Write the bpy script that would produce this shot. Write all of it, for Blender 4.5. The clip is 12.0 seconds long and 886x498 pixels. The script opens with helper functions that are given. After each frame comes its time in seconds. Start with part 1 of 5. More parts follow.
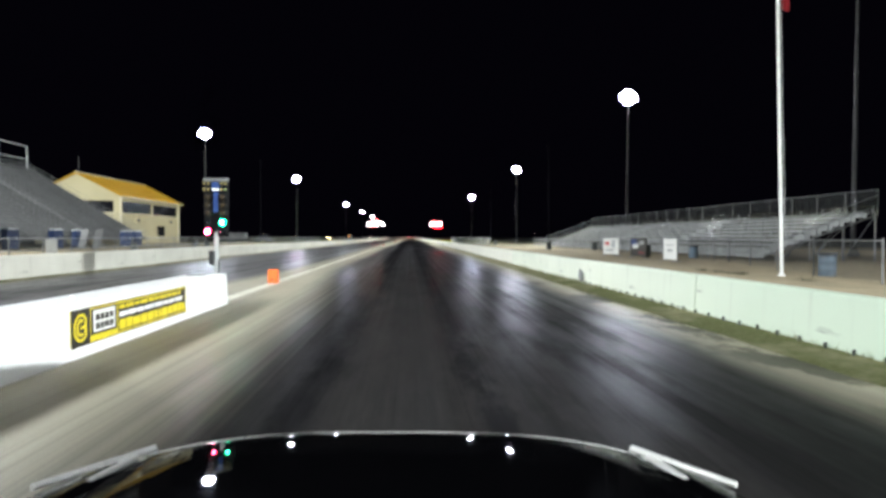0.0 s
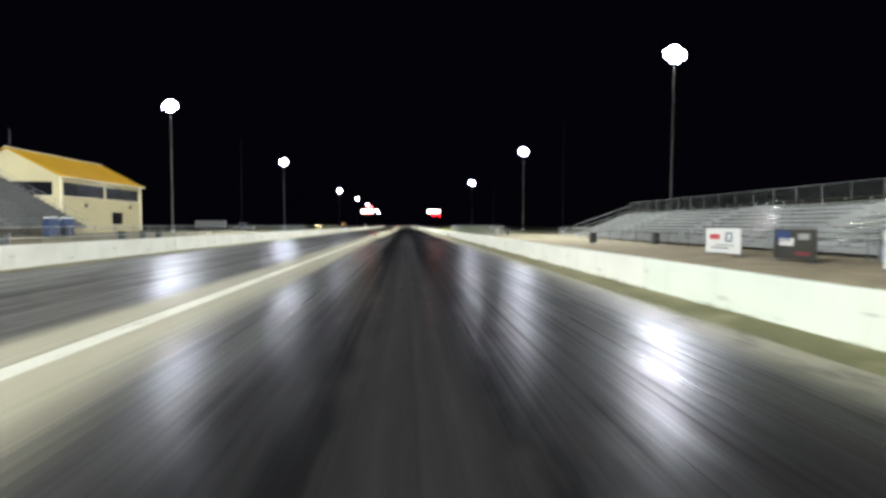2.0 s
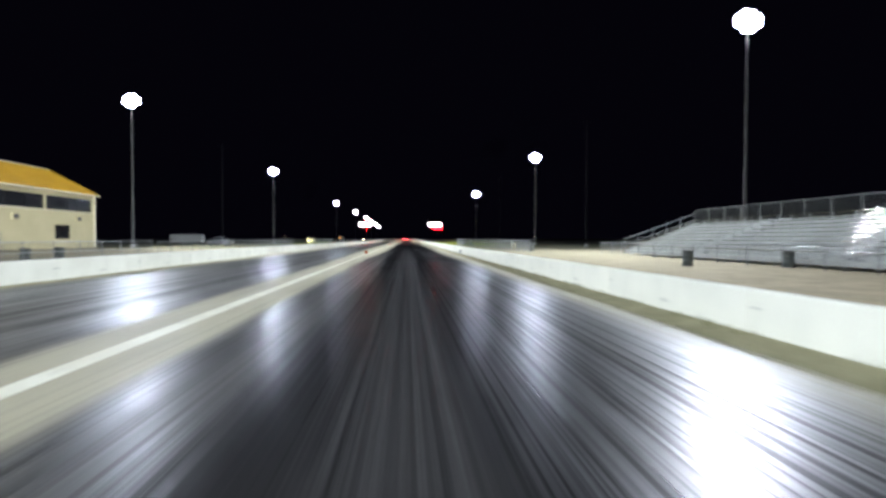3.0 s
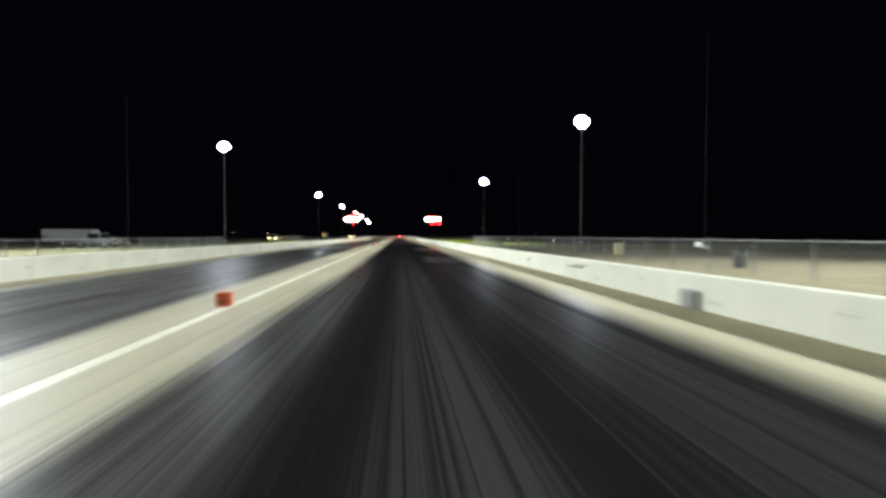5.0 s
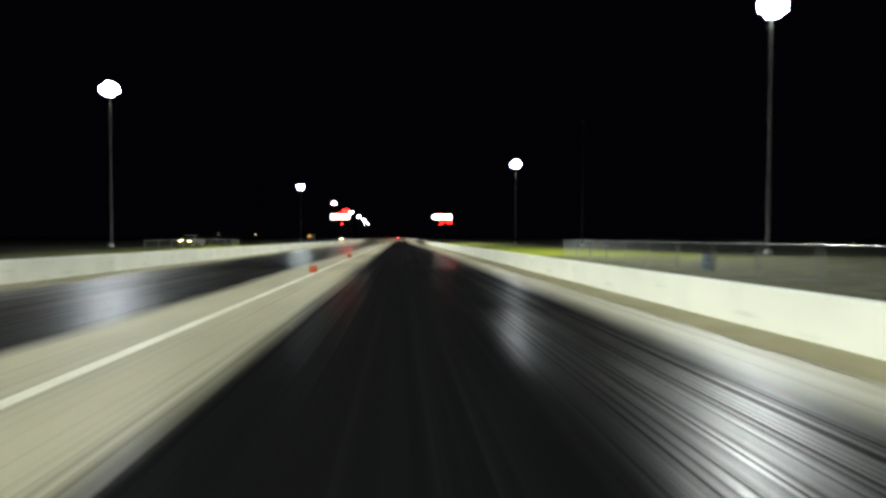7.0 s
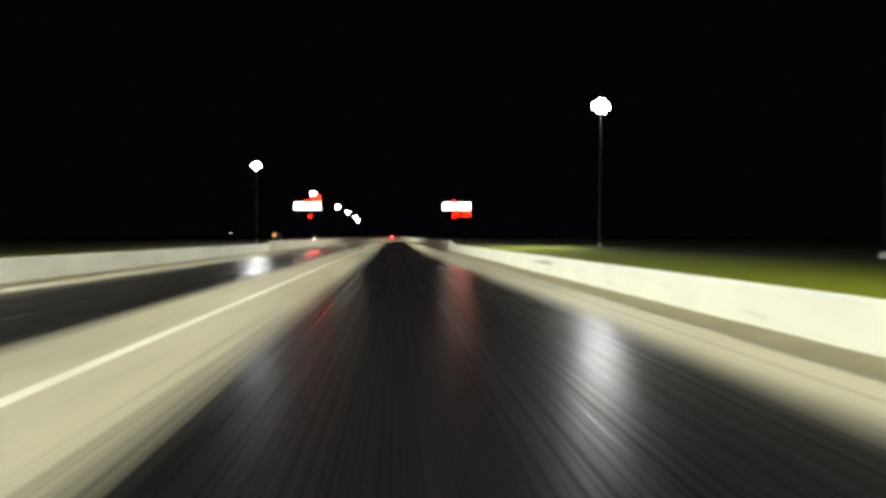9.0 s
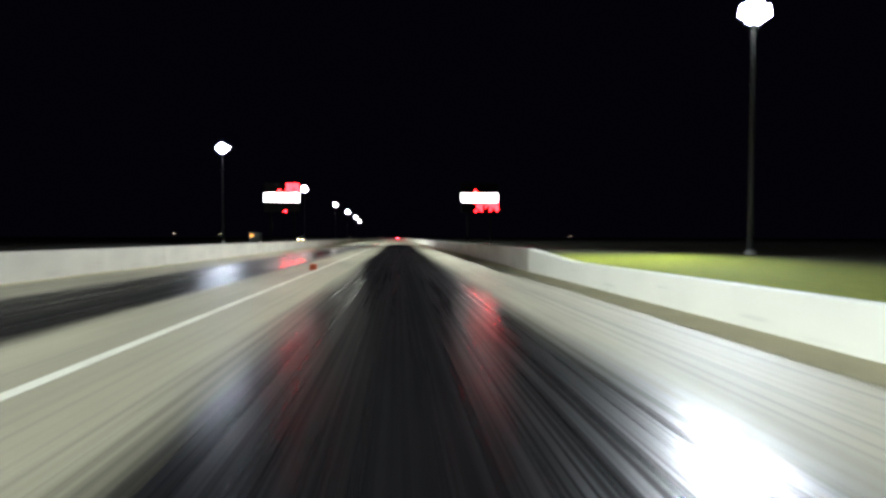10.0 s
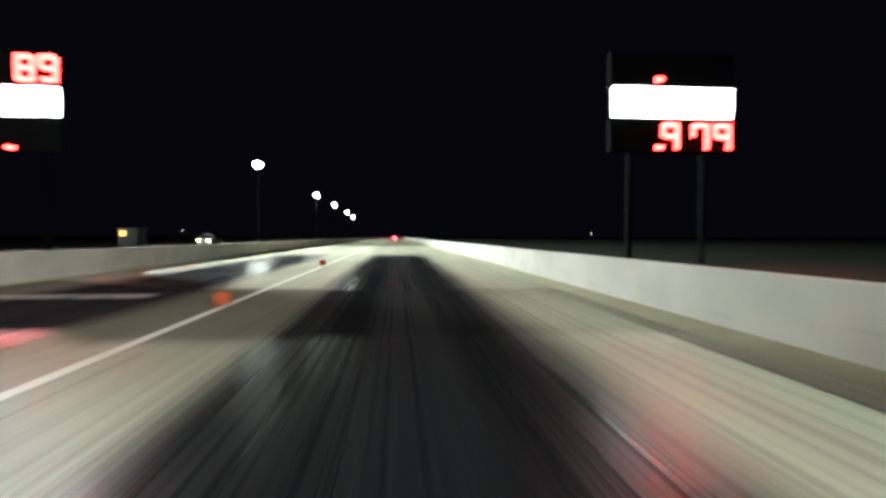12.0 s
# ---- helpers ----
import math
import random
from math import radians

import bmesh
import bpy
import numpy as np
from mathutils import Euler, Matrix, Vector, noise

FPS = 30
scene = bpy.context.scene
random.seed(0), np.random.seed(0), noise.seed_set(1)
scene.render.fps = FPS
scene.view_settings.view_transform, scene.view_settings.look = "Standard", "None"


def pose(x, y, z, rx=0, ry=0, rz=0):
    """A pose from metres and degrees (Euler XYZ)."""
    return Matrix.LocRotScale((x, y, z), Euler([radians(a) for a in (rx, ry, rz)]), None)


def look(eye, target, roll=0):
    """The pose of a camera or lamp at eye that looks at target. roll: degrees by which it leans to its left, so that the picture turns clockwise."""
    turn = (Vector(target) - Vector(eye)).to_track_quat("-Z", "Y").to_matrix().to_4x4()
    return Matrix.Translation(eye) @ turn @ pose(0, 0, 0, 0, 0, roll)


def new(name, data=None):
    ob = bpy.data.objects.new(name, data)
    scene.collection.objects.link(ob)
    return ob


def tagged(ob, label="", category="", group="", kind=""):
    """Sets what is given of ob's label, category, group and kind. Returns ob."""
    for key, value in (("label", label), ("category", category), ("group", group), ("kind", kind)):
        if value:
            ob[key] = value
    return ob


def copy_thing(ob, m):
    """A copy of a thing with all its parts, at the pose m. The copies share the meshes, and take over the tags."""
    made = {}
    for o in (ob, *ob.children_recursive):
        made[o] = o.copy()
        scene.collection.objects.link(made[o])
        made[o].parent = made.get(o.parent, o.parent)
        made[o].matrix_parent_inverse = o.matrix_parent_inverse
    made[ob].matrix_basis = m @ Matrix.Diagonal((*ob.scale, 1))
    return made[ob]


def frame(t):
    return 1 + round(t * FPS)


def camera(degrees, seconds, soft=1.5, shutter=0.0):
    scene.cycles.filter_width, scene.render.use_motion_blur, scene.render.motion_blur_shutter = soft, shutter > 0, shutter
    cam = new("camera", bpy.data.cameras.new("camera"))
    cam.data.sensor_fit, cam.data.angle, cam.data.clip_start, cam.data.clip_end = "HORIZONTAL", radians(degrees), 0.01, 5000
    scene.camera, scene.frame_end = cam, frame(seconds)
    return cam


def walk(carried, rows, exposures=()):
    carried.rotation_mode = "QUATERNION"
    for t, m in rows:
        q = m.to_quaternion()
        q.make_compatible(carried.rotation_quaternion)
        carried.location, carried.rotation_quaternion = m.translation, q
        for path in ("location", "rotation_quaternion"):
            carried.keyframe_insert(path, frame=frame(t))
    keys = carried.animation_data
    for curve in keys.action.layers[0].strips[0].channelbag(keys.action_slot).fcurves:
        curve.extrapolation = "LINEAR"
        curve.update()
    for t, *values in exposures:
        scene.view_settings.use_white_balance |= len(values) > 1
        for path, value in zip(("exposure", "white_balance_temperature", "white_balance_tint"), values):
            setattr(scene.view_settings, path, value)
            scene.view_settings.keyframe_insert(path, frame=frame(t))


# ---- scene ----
cam = camera(78.0, 12.0, soft=3.1, shutter=0.5)
PATH = [
    (0, (0.633, 0.351, 1.406), (0.752, 2.347, 1.362), 0.14),
    (0.1, (0.631, 0.395, 1.410), (0.752, 2.391, 1.393), 0.14),
    (0.2, (0.627, 0.490, 1.415), (0.748, 2.486, 1.413), 0.14),
    (0.3, (0.621, 0.700, 1.419), (0.747, 2.695, 1.430), 0.13),
    (0.4, (0.611, 1.080, 1.423), (0.737, 3.076, 1.437), 0.13),
    (0.5, (0.596, 1.602, 1.427), (0.720, 3.598, 1.418), 0.13),
    (0.6, (0.575, 2.009, 1.431), (0.700, 4.005, 1.409), 0.13),
    (0.7, (0.551, 2.492, 1.434), (0.678, 4.488, 1.414), 0.14),
    (0.8, (0.526, 3.056, 1.437), (0.658, 5.052, 1.425), 0.14),
    (0.9, (0.503, 3.706, 1.438), (0.646, 5.701, 1.418), 0.15),
    (1, (0.485, 4.445, 1.439), (0.636, 6.439, 1.416), 0.15),
    (1.1, (0.473, 5.277, 1.438), (0.639, 7.270, 1.422), 0.14),
    (1.2, (0.467, 6.196, 1.436), (0.644, 8.188, 1.431), 0.12),
    (1.3, (0.464, 7.197, 1.434), (0.646, 9.189, 1.441), 0.11),
    (1.4, (0.462, 8.274, 1.432), (0.639, 10.266, 1.438), 0.09),
    (1.5, (0.459, 9.419, 1.431), (0.621, 11.412, 1.406), 0.08),
    (1.6, (0.453, 10.627, 1.434), (0.605, 12.620, 1.382), 0.10),
    (1.7, (0.446, 11.889, 1.441), (0.592, 13.883, 1.408), 0.12),
    (1.8, (0.438, 13.197, 1.451), (0.576, 15.192, 1.429), 0.15),
    (1.9, (0.432, 14.544, 1.461), (0.569, 16.539, 1.406), 0.17),
    (2, (0.430, 15.921, 1.470), (0.563, 17.915, 1.382), 0.19),
    (2.1, (0.431, 17.322, 1.476), (0.563, 19.317, 1.402), 0.16),
    (2.2, (0.435, 18.752, 1.480), (0.564, 20.747, 1.442), 0.14),
    (2.3, (0.439, 20.217, 1.482), (0.567, 22.213, 1.485), 0.11),
    (2.4, (0.443, 21.724, 1.485), (0.568, 23.720, 1.491), 0.09),
    (2.5, (0.444, 23.279, 1.489), (0.568, 25.275, 1.492), 0.06),
    (2.6, (0.444, 24.887, 1.495), (0.574, 26.883, 1.488), 0.06),
    (2.7, (0.444, 26.547, 1.502), (0.575, 28.542, 1.459), 0.07),
    (2.8, (0.443, 28.252, 1.508), (0.573, 30.247, 1.459), 0.07),
    (2.9, (0.441, 30.000, 1.513), (0.570, 31.995, 1.477), 0.08),
    (3, (0.438, 31.785, 1.515), (0.571, 33.780, 1.477), 0.08),
    (3.1, (0.433, 33.604, 1.515), (0.566, 35.600, 1.479), 0.08),
    (3.5, (0.374, 41.238, 1.509), (0.511, 43.233, 1.469), 0.08),
    (4, (0.232, 51.637, 1.496), (0.379, 53.631, 1.452), 0.06),
    (4.5, (0.091, 62.984, 1.482), (0.247, 64.978, 1.435), 0.04),
    (4.8, (0.049, 70.255, 1.480), (0.211, 72.249, 1.462), 0.04),
    (5, (0.026, 75.280, 1.476), (0.187, 77.273, 1.427), 0.04),
    (5.1, (0.011, 77.842, 1.471), (0.172, 79.835, 1.432), 0.03),
    (5.5, (-0.033, 88.524, 1.453), (0.133, 90.517, 1.414), -0.02),
    (6, (0.029, 102.678, 1.478), (0.200, 104.670, 1.437), 0.04),
    (6.5, (0.035, 116.204, 1.480), (0.201, 118.197, 1.438), 0.04),
    (7, (0.044, 130.157, 1.505), (0.202, 132.150, 1.463), 0.16),
    (7.5, (0.035, 145.417, 1.503), (0.196, 147.410, 1.460), 0.15),
    (8, (0.016, 161.902, 1.498), (0.184, 163.894, 1.454), 0.14),
    (8.5, (-0.004, 179.111, 1.493), (0.171, 181.102, 1.448), 0.12),
    (8.8, (-0.011, 189.573, 1.492), (0.158, 191.566, 1.447), 0.12),
    (8.9, (-0.012, 193.061, 1.492), (0.159, 195.052, 1.422), 0.12),
    (9, (-0.012, 196.543, 1.491), (0.165, 198.535, 1.445), 0.12),
    (9.1, (-0.003, 200.019, 1.490), (0.187, 202.010, 1.481), 0.10),
    (9.2, (0.020, 203.499, 1.490), (0.216, 205.489, 1.462), 0.07),
    (9.3, (0.052, 206.999, 1.489), (0.244, 208.990, 1.437), 0.05),
    (9.4, (0.086, 210.534, 1.488), (0.274, 212.524, 1.444), 0.02),
    (9.5, (0.118, 214.116, 1.488), (0.301, 216.107, 1.451), 0.00),
    (9.7, (0.160, 221.445, 1.491), (0.335, 223.437, 1.446), 0.05),
    (10, (0.187, 232.653, 1.500), (0.351, 234.646, 1.458), 0.13),
    (10.5, (0.211, 251.438, 1.512), (0.380, 253.430, 1.467), 0.11),
    (11, (0.246, 270.813, 1.528), (0.411, 272.806, 1.486), 0.15),
    (11.5, (0.276, 290.307, 1.547), (0.443, 292.300, 1.502), 0.17),
    (12, (0.299, 309.971, 1.561), (0.469, 311.963, 1.515), 0.15),
]
EXPOSURES = [
    (0, 0.08, 6000, 18), (0.5, 0.02, 6000, 16), (2, 0.25, 6150, 17), (2.5, 0.32, 6000, 17), (3, 0.34, 5700, 18), (5, 0.05, 6200, 12), (5.5, 0.02, 6250, 11), (6, -0.45, 6900, 6), (6.5, -0.5, 6900, 7), (7, -0.3, 6400, 8),
    (9, -0.1, 6900, 10), (9.5, -0.05, 6600, 10), (10, 0.2, 5900, 13), (10.5, 0.4, 5350, 17), (11, -0.1, 6600, 6), (11.5, 0.42, 6300, 9), (12, 0.95, 5700, 1),
]
walk(cam, [(t, look(eye, target, roll)) for t, eye, target, roll in PATH], EXPOSURES)

# ---- world: a moonless night ----
world = bpy.data.worlds.new("night")
scene.world = world
world.use_nodes = True
world.node_tree.nodes["Background"].inputs[0].default_value = (0.0010, 0.0008, 0.0017, 1)
world.node_tree.nodes["Background"].inputs[1].default_value = 1.0

# floodlight towers: x, y, height of the head
TOWERS_RIGHT = [(35.0, -10.0, 24.0), (35.1, 85.8, 23.7), (35.9, 180.9, 23.9), (32.1, 279.9, 21.9)]
TOWERS_LEFT = [(-47.0, -14.0, 30.0), (-40.6, 38.0, 24.5), (-46.0, 128.2, 24.8), (-43.6, 217.0, 23.8), (-42.4, 370.2, 23.2), (-40.8, 477.5, 22.8),
               (-40.4, 593.8, 22.5), (-41.0, 684.0, 22.5), (-41.0, 778.0, 21.5), (-41.0, 835.0, 19.3)]
POLES_UNLIT = [(35.0, 40.9, 24.0), (35.0, 135.2, 24.0), (35.0, 232.7, 23.5), (-45.0, 170.5, 24.0)]
LAMP_COLOUR = (0.94, 1.0, 0.93)
FLOOD_WATTS = 122000.0
START_SHARE = {-14.0: 1.2, 38.0: 0.45, -10.0: 0.16}  # lamp power round the start, tuned for the divider wall's shadow


CONES = {217.0: 94.0, 370.2: 122.0}  # narrower beams before the finish
TOWER_SHARE = {370.2: 2.0, 217.0: 1.15, 128.2: 1.4, 85.8: 0.85}


def flood(x, y, z, watts, cone):
    """The light of one tower's floodlights, hung just on the track side of its head."""
    lamp = bpy.data.lights.new("floodlight", "SPOT")
    lamp.energy, lamp.color, lamp.shadow_soft_size = watts, LAMP_COLOUR, 3.2 if y == -14.0 else 1.2  # the lamp behind the start is widened to blur the signal's shadow
    lamp.spot_size, lamp.spot_blend = radians(cone), 0.8
    eye = Vector((x - math.copysign(1.3, x), y, z - 0.3))
    new("floodlight", lamp).matrix_world = look(eye, (-3.0, y, 0.0))


def side_flood(eye, target, watts):
    """An added floodlight, out of view, that brightens the stands and the building."""
    lamp = bpy.data.lights.new("floodlight", "SPOT")
    lamp.energy, lamp.color, lamp.shadow_soft_size = watts, LAMP_COLOUR, 0.4
    lamp.spot_size, lamp.spot_blend = radians(70), 0.8
    new("floodlight", lamp).matrix_world = look(Vector(eye), target)


side_flood((-40.6, 39.2, 24.2), (-56.0, 102.0, 6.5), 200000.0)
# an added low lamp, out of view, that brightens the divider wall's face
FILL_TOWER = (40.0, -40.0, 8.0)
fill_lamp = bpy.data.lights.new("floodlight", "SPOT")
fill_lamp.energy, fill_lamp.color, fill_lamp.shadow_soft_size = 300000.0, LAMP_COLOUR, 0.4
fill_lamp.spot_size, fill_lamp.spot_blend = radians(46), 0.7
new("floodlight", fill_lamp).matrix_world = look(Vector(FILL_TOWER) + Vector((-0.6, 0.6, -0.2)), (-3.3, 9.0, 0.3))
for tx, ty, tz in TOWERS_RIGHT + TOWERS_LEFT[:7]:
    flood(tx, ty, tz, FLOOD_WATTS * START_SHARE.get(ty, 1.0) * TOWER_SHARE.get(ty, 1.0), CONES.get(ty, 130.0))

# ---- materials ----


class Nodes:
    """Short forms for building a node material."""

    def __init__(self, name):
        self.mat = bpy.data.materials.new(name)
        self.mat.use_nodes = True
        self.tree = self.mat.node_tree
        self.bsdf = self.tree.nodes["Principled BSDF"]
        self.coord = self.tree.nodes.new("ShaderNodeTexCoord").outputs["Object"]

    def link(self, a, b):
        self.tree.links.new(a, b)

    def put(self, socket, value):
        if hasattr(value, "links"):
            self.link(value, socket)
        else:
            socket.default_value = value

    def math(self, op, a, b=0.0, c=0.0):
        n = self.tree.nodes.new("ShaderNodeMath")
        n.operation = op
        for s, v in zip(n.inputs, (a, b, c)):
            self.put(s, v)
        return n.outputs[0]

    def scaled(self, sx, sy, sz):
        n = self.tree.nodes.new("ShaderNodeMapping")
        n.inputs["Scale"].default_value = (sx, sy, sz)
        self.link(self.coord, n.inputs[0])
        return n.outputs[0]

    def noise(self, scale=1.0, detail=4.0, rough=0.55, vector=None):
        n = self.tree.nodes.new("ShaderNodeTexNoise")
        n.inputs["Scale"].default_value, n.inputs["Detail"].default_value, n.inputs["Roughness"].default_value = scale, detail, rough
        self.link(vector or self.coord, n.inputs["Vector"])
        return n.outputs["Fac"]

    def ramp(self, fac, a, b, lo=0.0, hi=1.0):
        n = self.tree.nodes.new("ShaderNodeMapRange")
        n.interpolation_type = "SMOOTHSTEP"
        self.put(n.inputs[0], fac)
        for s, v in zip(n.inputs[1:5], (a, b, lo, hi)):
            self.put(s, v)
        return n.outputs[0]

    def mix(self, fac, a, b):
        n = self.tree.nodes.new("ShaderNodeMix")
        n.data_type = "RGBA"
        self.put(n.inputs[0], fac)
        for s, v in zip((n.inputs[6], n.inputs[7]), (a, b)):
            self.put(s, (*v, 1) if isinstance(v, tuple) else v)
        return n.outputs[2]

    def axes(self):
        n = self.tree.nodes.new("ShaderNodeSeparateXYZ")
        self.link(self.coord, n.inputs[0])
        return n.outputs

    def chance(self):
        return self.tree.nodes.new("ShaderNodeObjectInfo").outputs["Random"]

    def bump(self, height, strength=0.3, distance=0.02):
        n = self.tree.nodes.new("ShaderNodeBump")
        n.inputs["Strength"].default_value, n.inputs["Distance"].default_value = strength, distance
        self.link(height, n.inputs["Height"])
        self.link(n.outputs[0], self.bsdf.inputs["Normal"])

    def done(self, colour, rough=0.6, metal=0.0, coat=0.0):
        self.put(self.bsdf.inputs["Base Color"], (*colour, 1) if isinstance(colour, tuple) else colour)
        self.put(self.bsdf.inputs["Roughness"], rough)
        self.put(self.bsdf.inputs["Metallic"], metal)
        self.bsdf.inputs["Coat Weight"].default_value = coat
        return self.mat


def worn(name, a, b, scale=3.0, rough=0.6, metal=0.0, bump=0.15, dirt=None, spread=0.25):
    """A surface of two shades with grain, broad stains and a fine relief; alike pieces differ a little in shade."""
    m = Nodes(name)
    big, fine = m.noise(scale * 0.25, 4), m.noise(scale * 9, 3)
    fac = m.math("ADD", m.ramp(big, 0.3, 0.7, 0, 0.75), m.math("MULTIPLY", m.math("SUBTRACT", fine, 0.5), 0.6))
    fac = m.math("ADD", fac, m.math("MULTIPLY", m.math("SUBTRACT", m.chance(), 0.5), spread))
    col = m.mix(fac, a, b)
    if dirt:
        col = m.mix(m.ramp(m.noise(scale * 0.6, 6, 0.7), 0.56, 0.72), col, dirt)
    m.bump(fine, bump, 0.01)
    return m.done(col, m.ramp(fine, 0.2, 0.8, max(rough - 0.12, 0.03), min(rough + 0.12, 1)), metal)


def glowing(name, colour, strength):
    m = Nodes(name)
    m.bsdf.inputs["Emission Color"].default_value = (*colour, 1)
    m.bsdf.inputs["Emission Strength"].default_value = strength
    return m.done(tuple(0.4 * c for c in colour), 0.3)


def track_material():
    """Concrete with rubber laid down along both lanes: pale by the centre line and the walls, dark and glossy in the grooves."""
    m = Nodes("rubbered concrete")
    x, y, _ = m.axes()
    mul, add, sub, most = (lambda a, b: m.math("MULTIPLY", a, b)), (lambda a, b: m.math("ADD", a, b)), (lambda a, b: m.math("SUBTRACT", a, b)), (lambda a, b: m.math("MAXIMUM", a, b))

    def span(v, a, b, edge):
        """1 between a and b, falling to 0 over the width of the edge on both sides."""
        return mul(m.ramp(v, a - edge, a), m.ramp(v, b, b + edge, 1.0, 0.0))

    streak_fine = m.noise(1.0, 5, 0.65, m.scaled(9.0, 0.05, 1))
    streak_mid = m.noise(1.0, 4, 0.6, m.scaled(2.2, 0.03, 1))
    sharp = m.noise(1.0, 3, 0.6, m.scaled(17.0, 0.010, 1))
    lines = m.noise(1.0, 3, 0.65, m.scaled(6.5, 0.012, 1))
    patches = m.noise(0.35, 5, 0.6, m.scaled(1.0, 0.22, 1))
    smudge = m.noise(1.0, 5, 0.6, m.scaled(1.6, 0.35, 1))
    grit = m.noise(60, 2)
    wander = mul(sub(m.noise(1.0, 3, 0.5, m.scaled(0.6, 0.05, 1)), 0.5), 0.7)
    across = m.math("ABSOLUTE", add(x, 3.5))
    u = add(add(across, wander), mul(sub(streak_fine, 0.5), 0.55))
    start = sub(1.0, m.ramp(y, 12.0, 50.0))
    early = mul(m.ramp(y, 13.0, 24.0), m.ramp(y, 66.0, 108.0, 1.0, 0.0))

    # where rubber lies: it starts close to the line in the first stretch and narrows towards the finish
    outer = add(m.ramp(y, 180.0, 255.0, 7.5, 5.9), m.ramp(y, 40.0, 85.0, 0.35, 0.0))
    outer = sub(outer, mul(m.ramp(x, -3.0, -4.0), m.ramp(y, 60.0, 90.0, 0.0, 0.30)))
    inner = add(m.ramp(y, 168.0, 250.0, 1.05, 1.30), add(m.ramp(y, 8.0, 26.0, 0.75, 0.0), mul(early, -0.22)))
    soft_edge = sub(add(0.85, mul(start, 0.8)), mul(early, 0.45))
    dark = mul(m.ramp(add(sub(u, inner), mul(start, 0.55)), 0.0, soft_edge), sub(1.0, m.ramp(sub(u, outer), -0.45, 0.75)))
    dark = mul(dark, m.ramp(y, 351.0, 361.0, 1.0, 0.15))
    dark = mul(dark, m.ramp(add(streak_fine, mul(dark, 0.55)), 0.34, 0.66, 0.15, 1.0))

    # bare concrete, stained in long streaks
    pale = m.mix(m.ramp(patches, 0.35, 0.68), (0.50, 0.465, 0.325), (0.37, 0.34, 0.24))
    pale = m.mix(m.ramp(streak_fine, 0.50, 0.72, 0.0, 0.42), pale, (0.13, 0.12, 0.10))
    pale = m.mix(mul(m.ramp(lines, 0.50, 0.66, 0.0, 0.42), mul(m.ramp(across, 0.9, 1.7), m.ramp(y, 60.0, 200.0, 0.45, 1.0))), pale, (0.15, 0.145, 0.125))

    # rubber, blackest in the second half of the strip
    rubber = m.mix(m.ramp(streak_mid, 0.3, 0.7), (0.014, 0.0135, 0.015), (0.034, 0.033, 0.034))
    rubber = m.mix(mul(m.ramp(streak_fine, 0.5, 0.72, 0.0, 0.5), sub(1.0, mul(start, 0.75))), rubber, (0.050, 0.048, 0.048))
    rubber = m.mix(mul(start, m.ramp(smudge, 0.25, 0.75, 0.45, 1.0)), rubber, m.mix(m.ramp(streak_mid, 0.35, 0.65), (0.029, 0.0265, 0.0245), (0.017, 0.0158, 0.0150)))
    # between the tyre tracks of the first stretch the concrete shows through
    middle = mul(span(x, -0.25, 0.75, 0.35), mul(m.ramp(y, 18.0, 32.0), m.ramp(y, 50.0, 95.0, 1.0, 0.25)))
    rubber = m.mix(mul(middle, m.ramp(lines, 0.36, 0.60, 0.25, 1.0)), rubber, (0.060, 0.058, 0.058))
    # a thin grey film on the strip next to the line
    film = mul(m.ramp(u, 2.0, 2.6, 1.0, 0.0), early)
    rubber = m.mix(mul(film, m.ramp(lines, 0.35, 0.65, 0.75, 1.0)), rubber, m.mix(m.ramp(smudge, 0.3, 0.7), (0.125, 0.122, 0.112), (0.082, 0.080, 0.075)))
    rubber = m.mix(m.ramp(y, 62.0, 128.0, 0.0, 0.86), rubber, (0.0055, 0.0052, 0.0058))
    rubber = m.mix(m.ramp(y, 309.0, 321.0, 0.0, 0.7), rubber, (0.040, 0.037, 0.036))
    thin = sub(m.ramp(sharp, 0.50, 0.62, 0.0, 0.65), mul(start, 0.4))
    rubber = m.mix(most(thin, 0.0), rubber, (0.006, 0.006, 0.0065))

    # tyre grooves in each lane; by the start they are broken, with a cleaner strip between
    nick = m.noise(1.0, 4, 0.65, m.scaled(3.0, 0.9, 1))
    rut = m.math("ABSOLUTE", sub(across, 4.0))
    worn_groove = sub(1.0, m.ramp(add(m.math("ABSOLUTE", sub(rut, 0.80)), mul(sub(nick, 0.5), 0.50)), 0.08, 0.22))
    worn_groove = mul(worn_groove, m.ramp(m.noise(1.0, 3, 0.6, m.scaled(0.8, 0.16, 1)), 0.28, 0.50, 0.55, 1.0))
    groove = mul(sub(1.0, m.ramp(add(m.math("ABSOLUTE", sub(rut, 0.98)), mul(sub(streak_fine, 0.5), 0.5)), 0.18, 0.62)), m.ramp(streak_mid, 0.30, 0.55, 0.35, 1.0))
    groove = add(mul(groove, sub(1.0, start)), mul(worn_groove, start))
    clean = mul(mul(sub(1.0, m.ramp(rut, 0.30, 0.62)), m.ramp(lines, 0.35, 0.65, 0.3, 1.0)), mul(start, 0.5))
    rubber = m.mix(mul(mul(m.ramp(x, 2.2, 3.4), m.ramp(y, 9.0, 22.0, 1.0, 0.0)), 0.8), rubber, (0.010, 0.0105, 0.0098))
    rubber = m.mix(clean, rubber, (0.048, 0.045, 0.042))
    rubber = m.mix(mul(groove, 0.92), rubber, (0.008, 0.0075, 0.008))
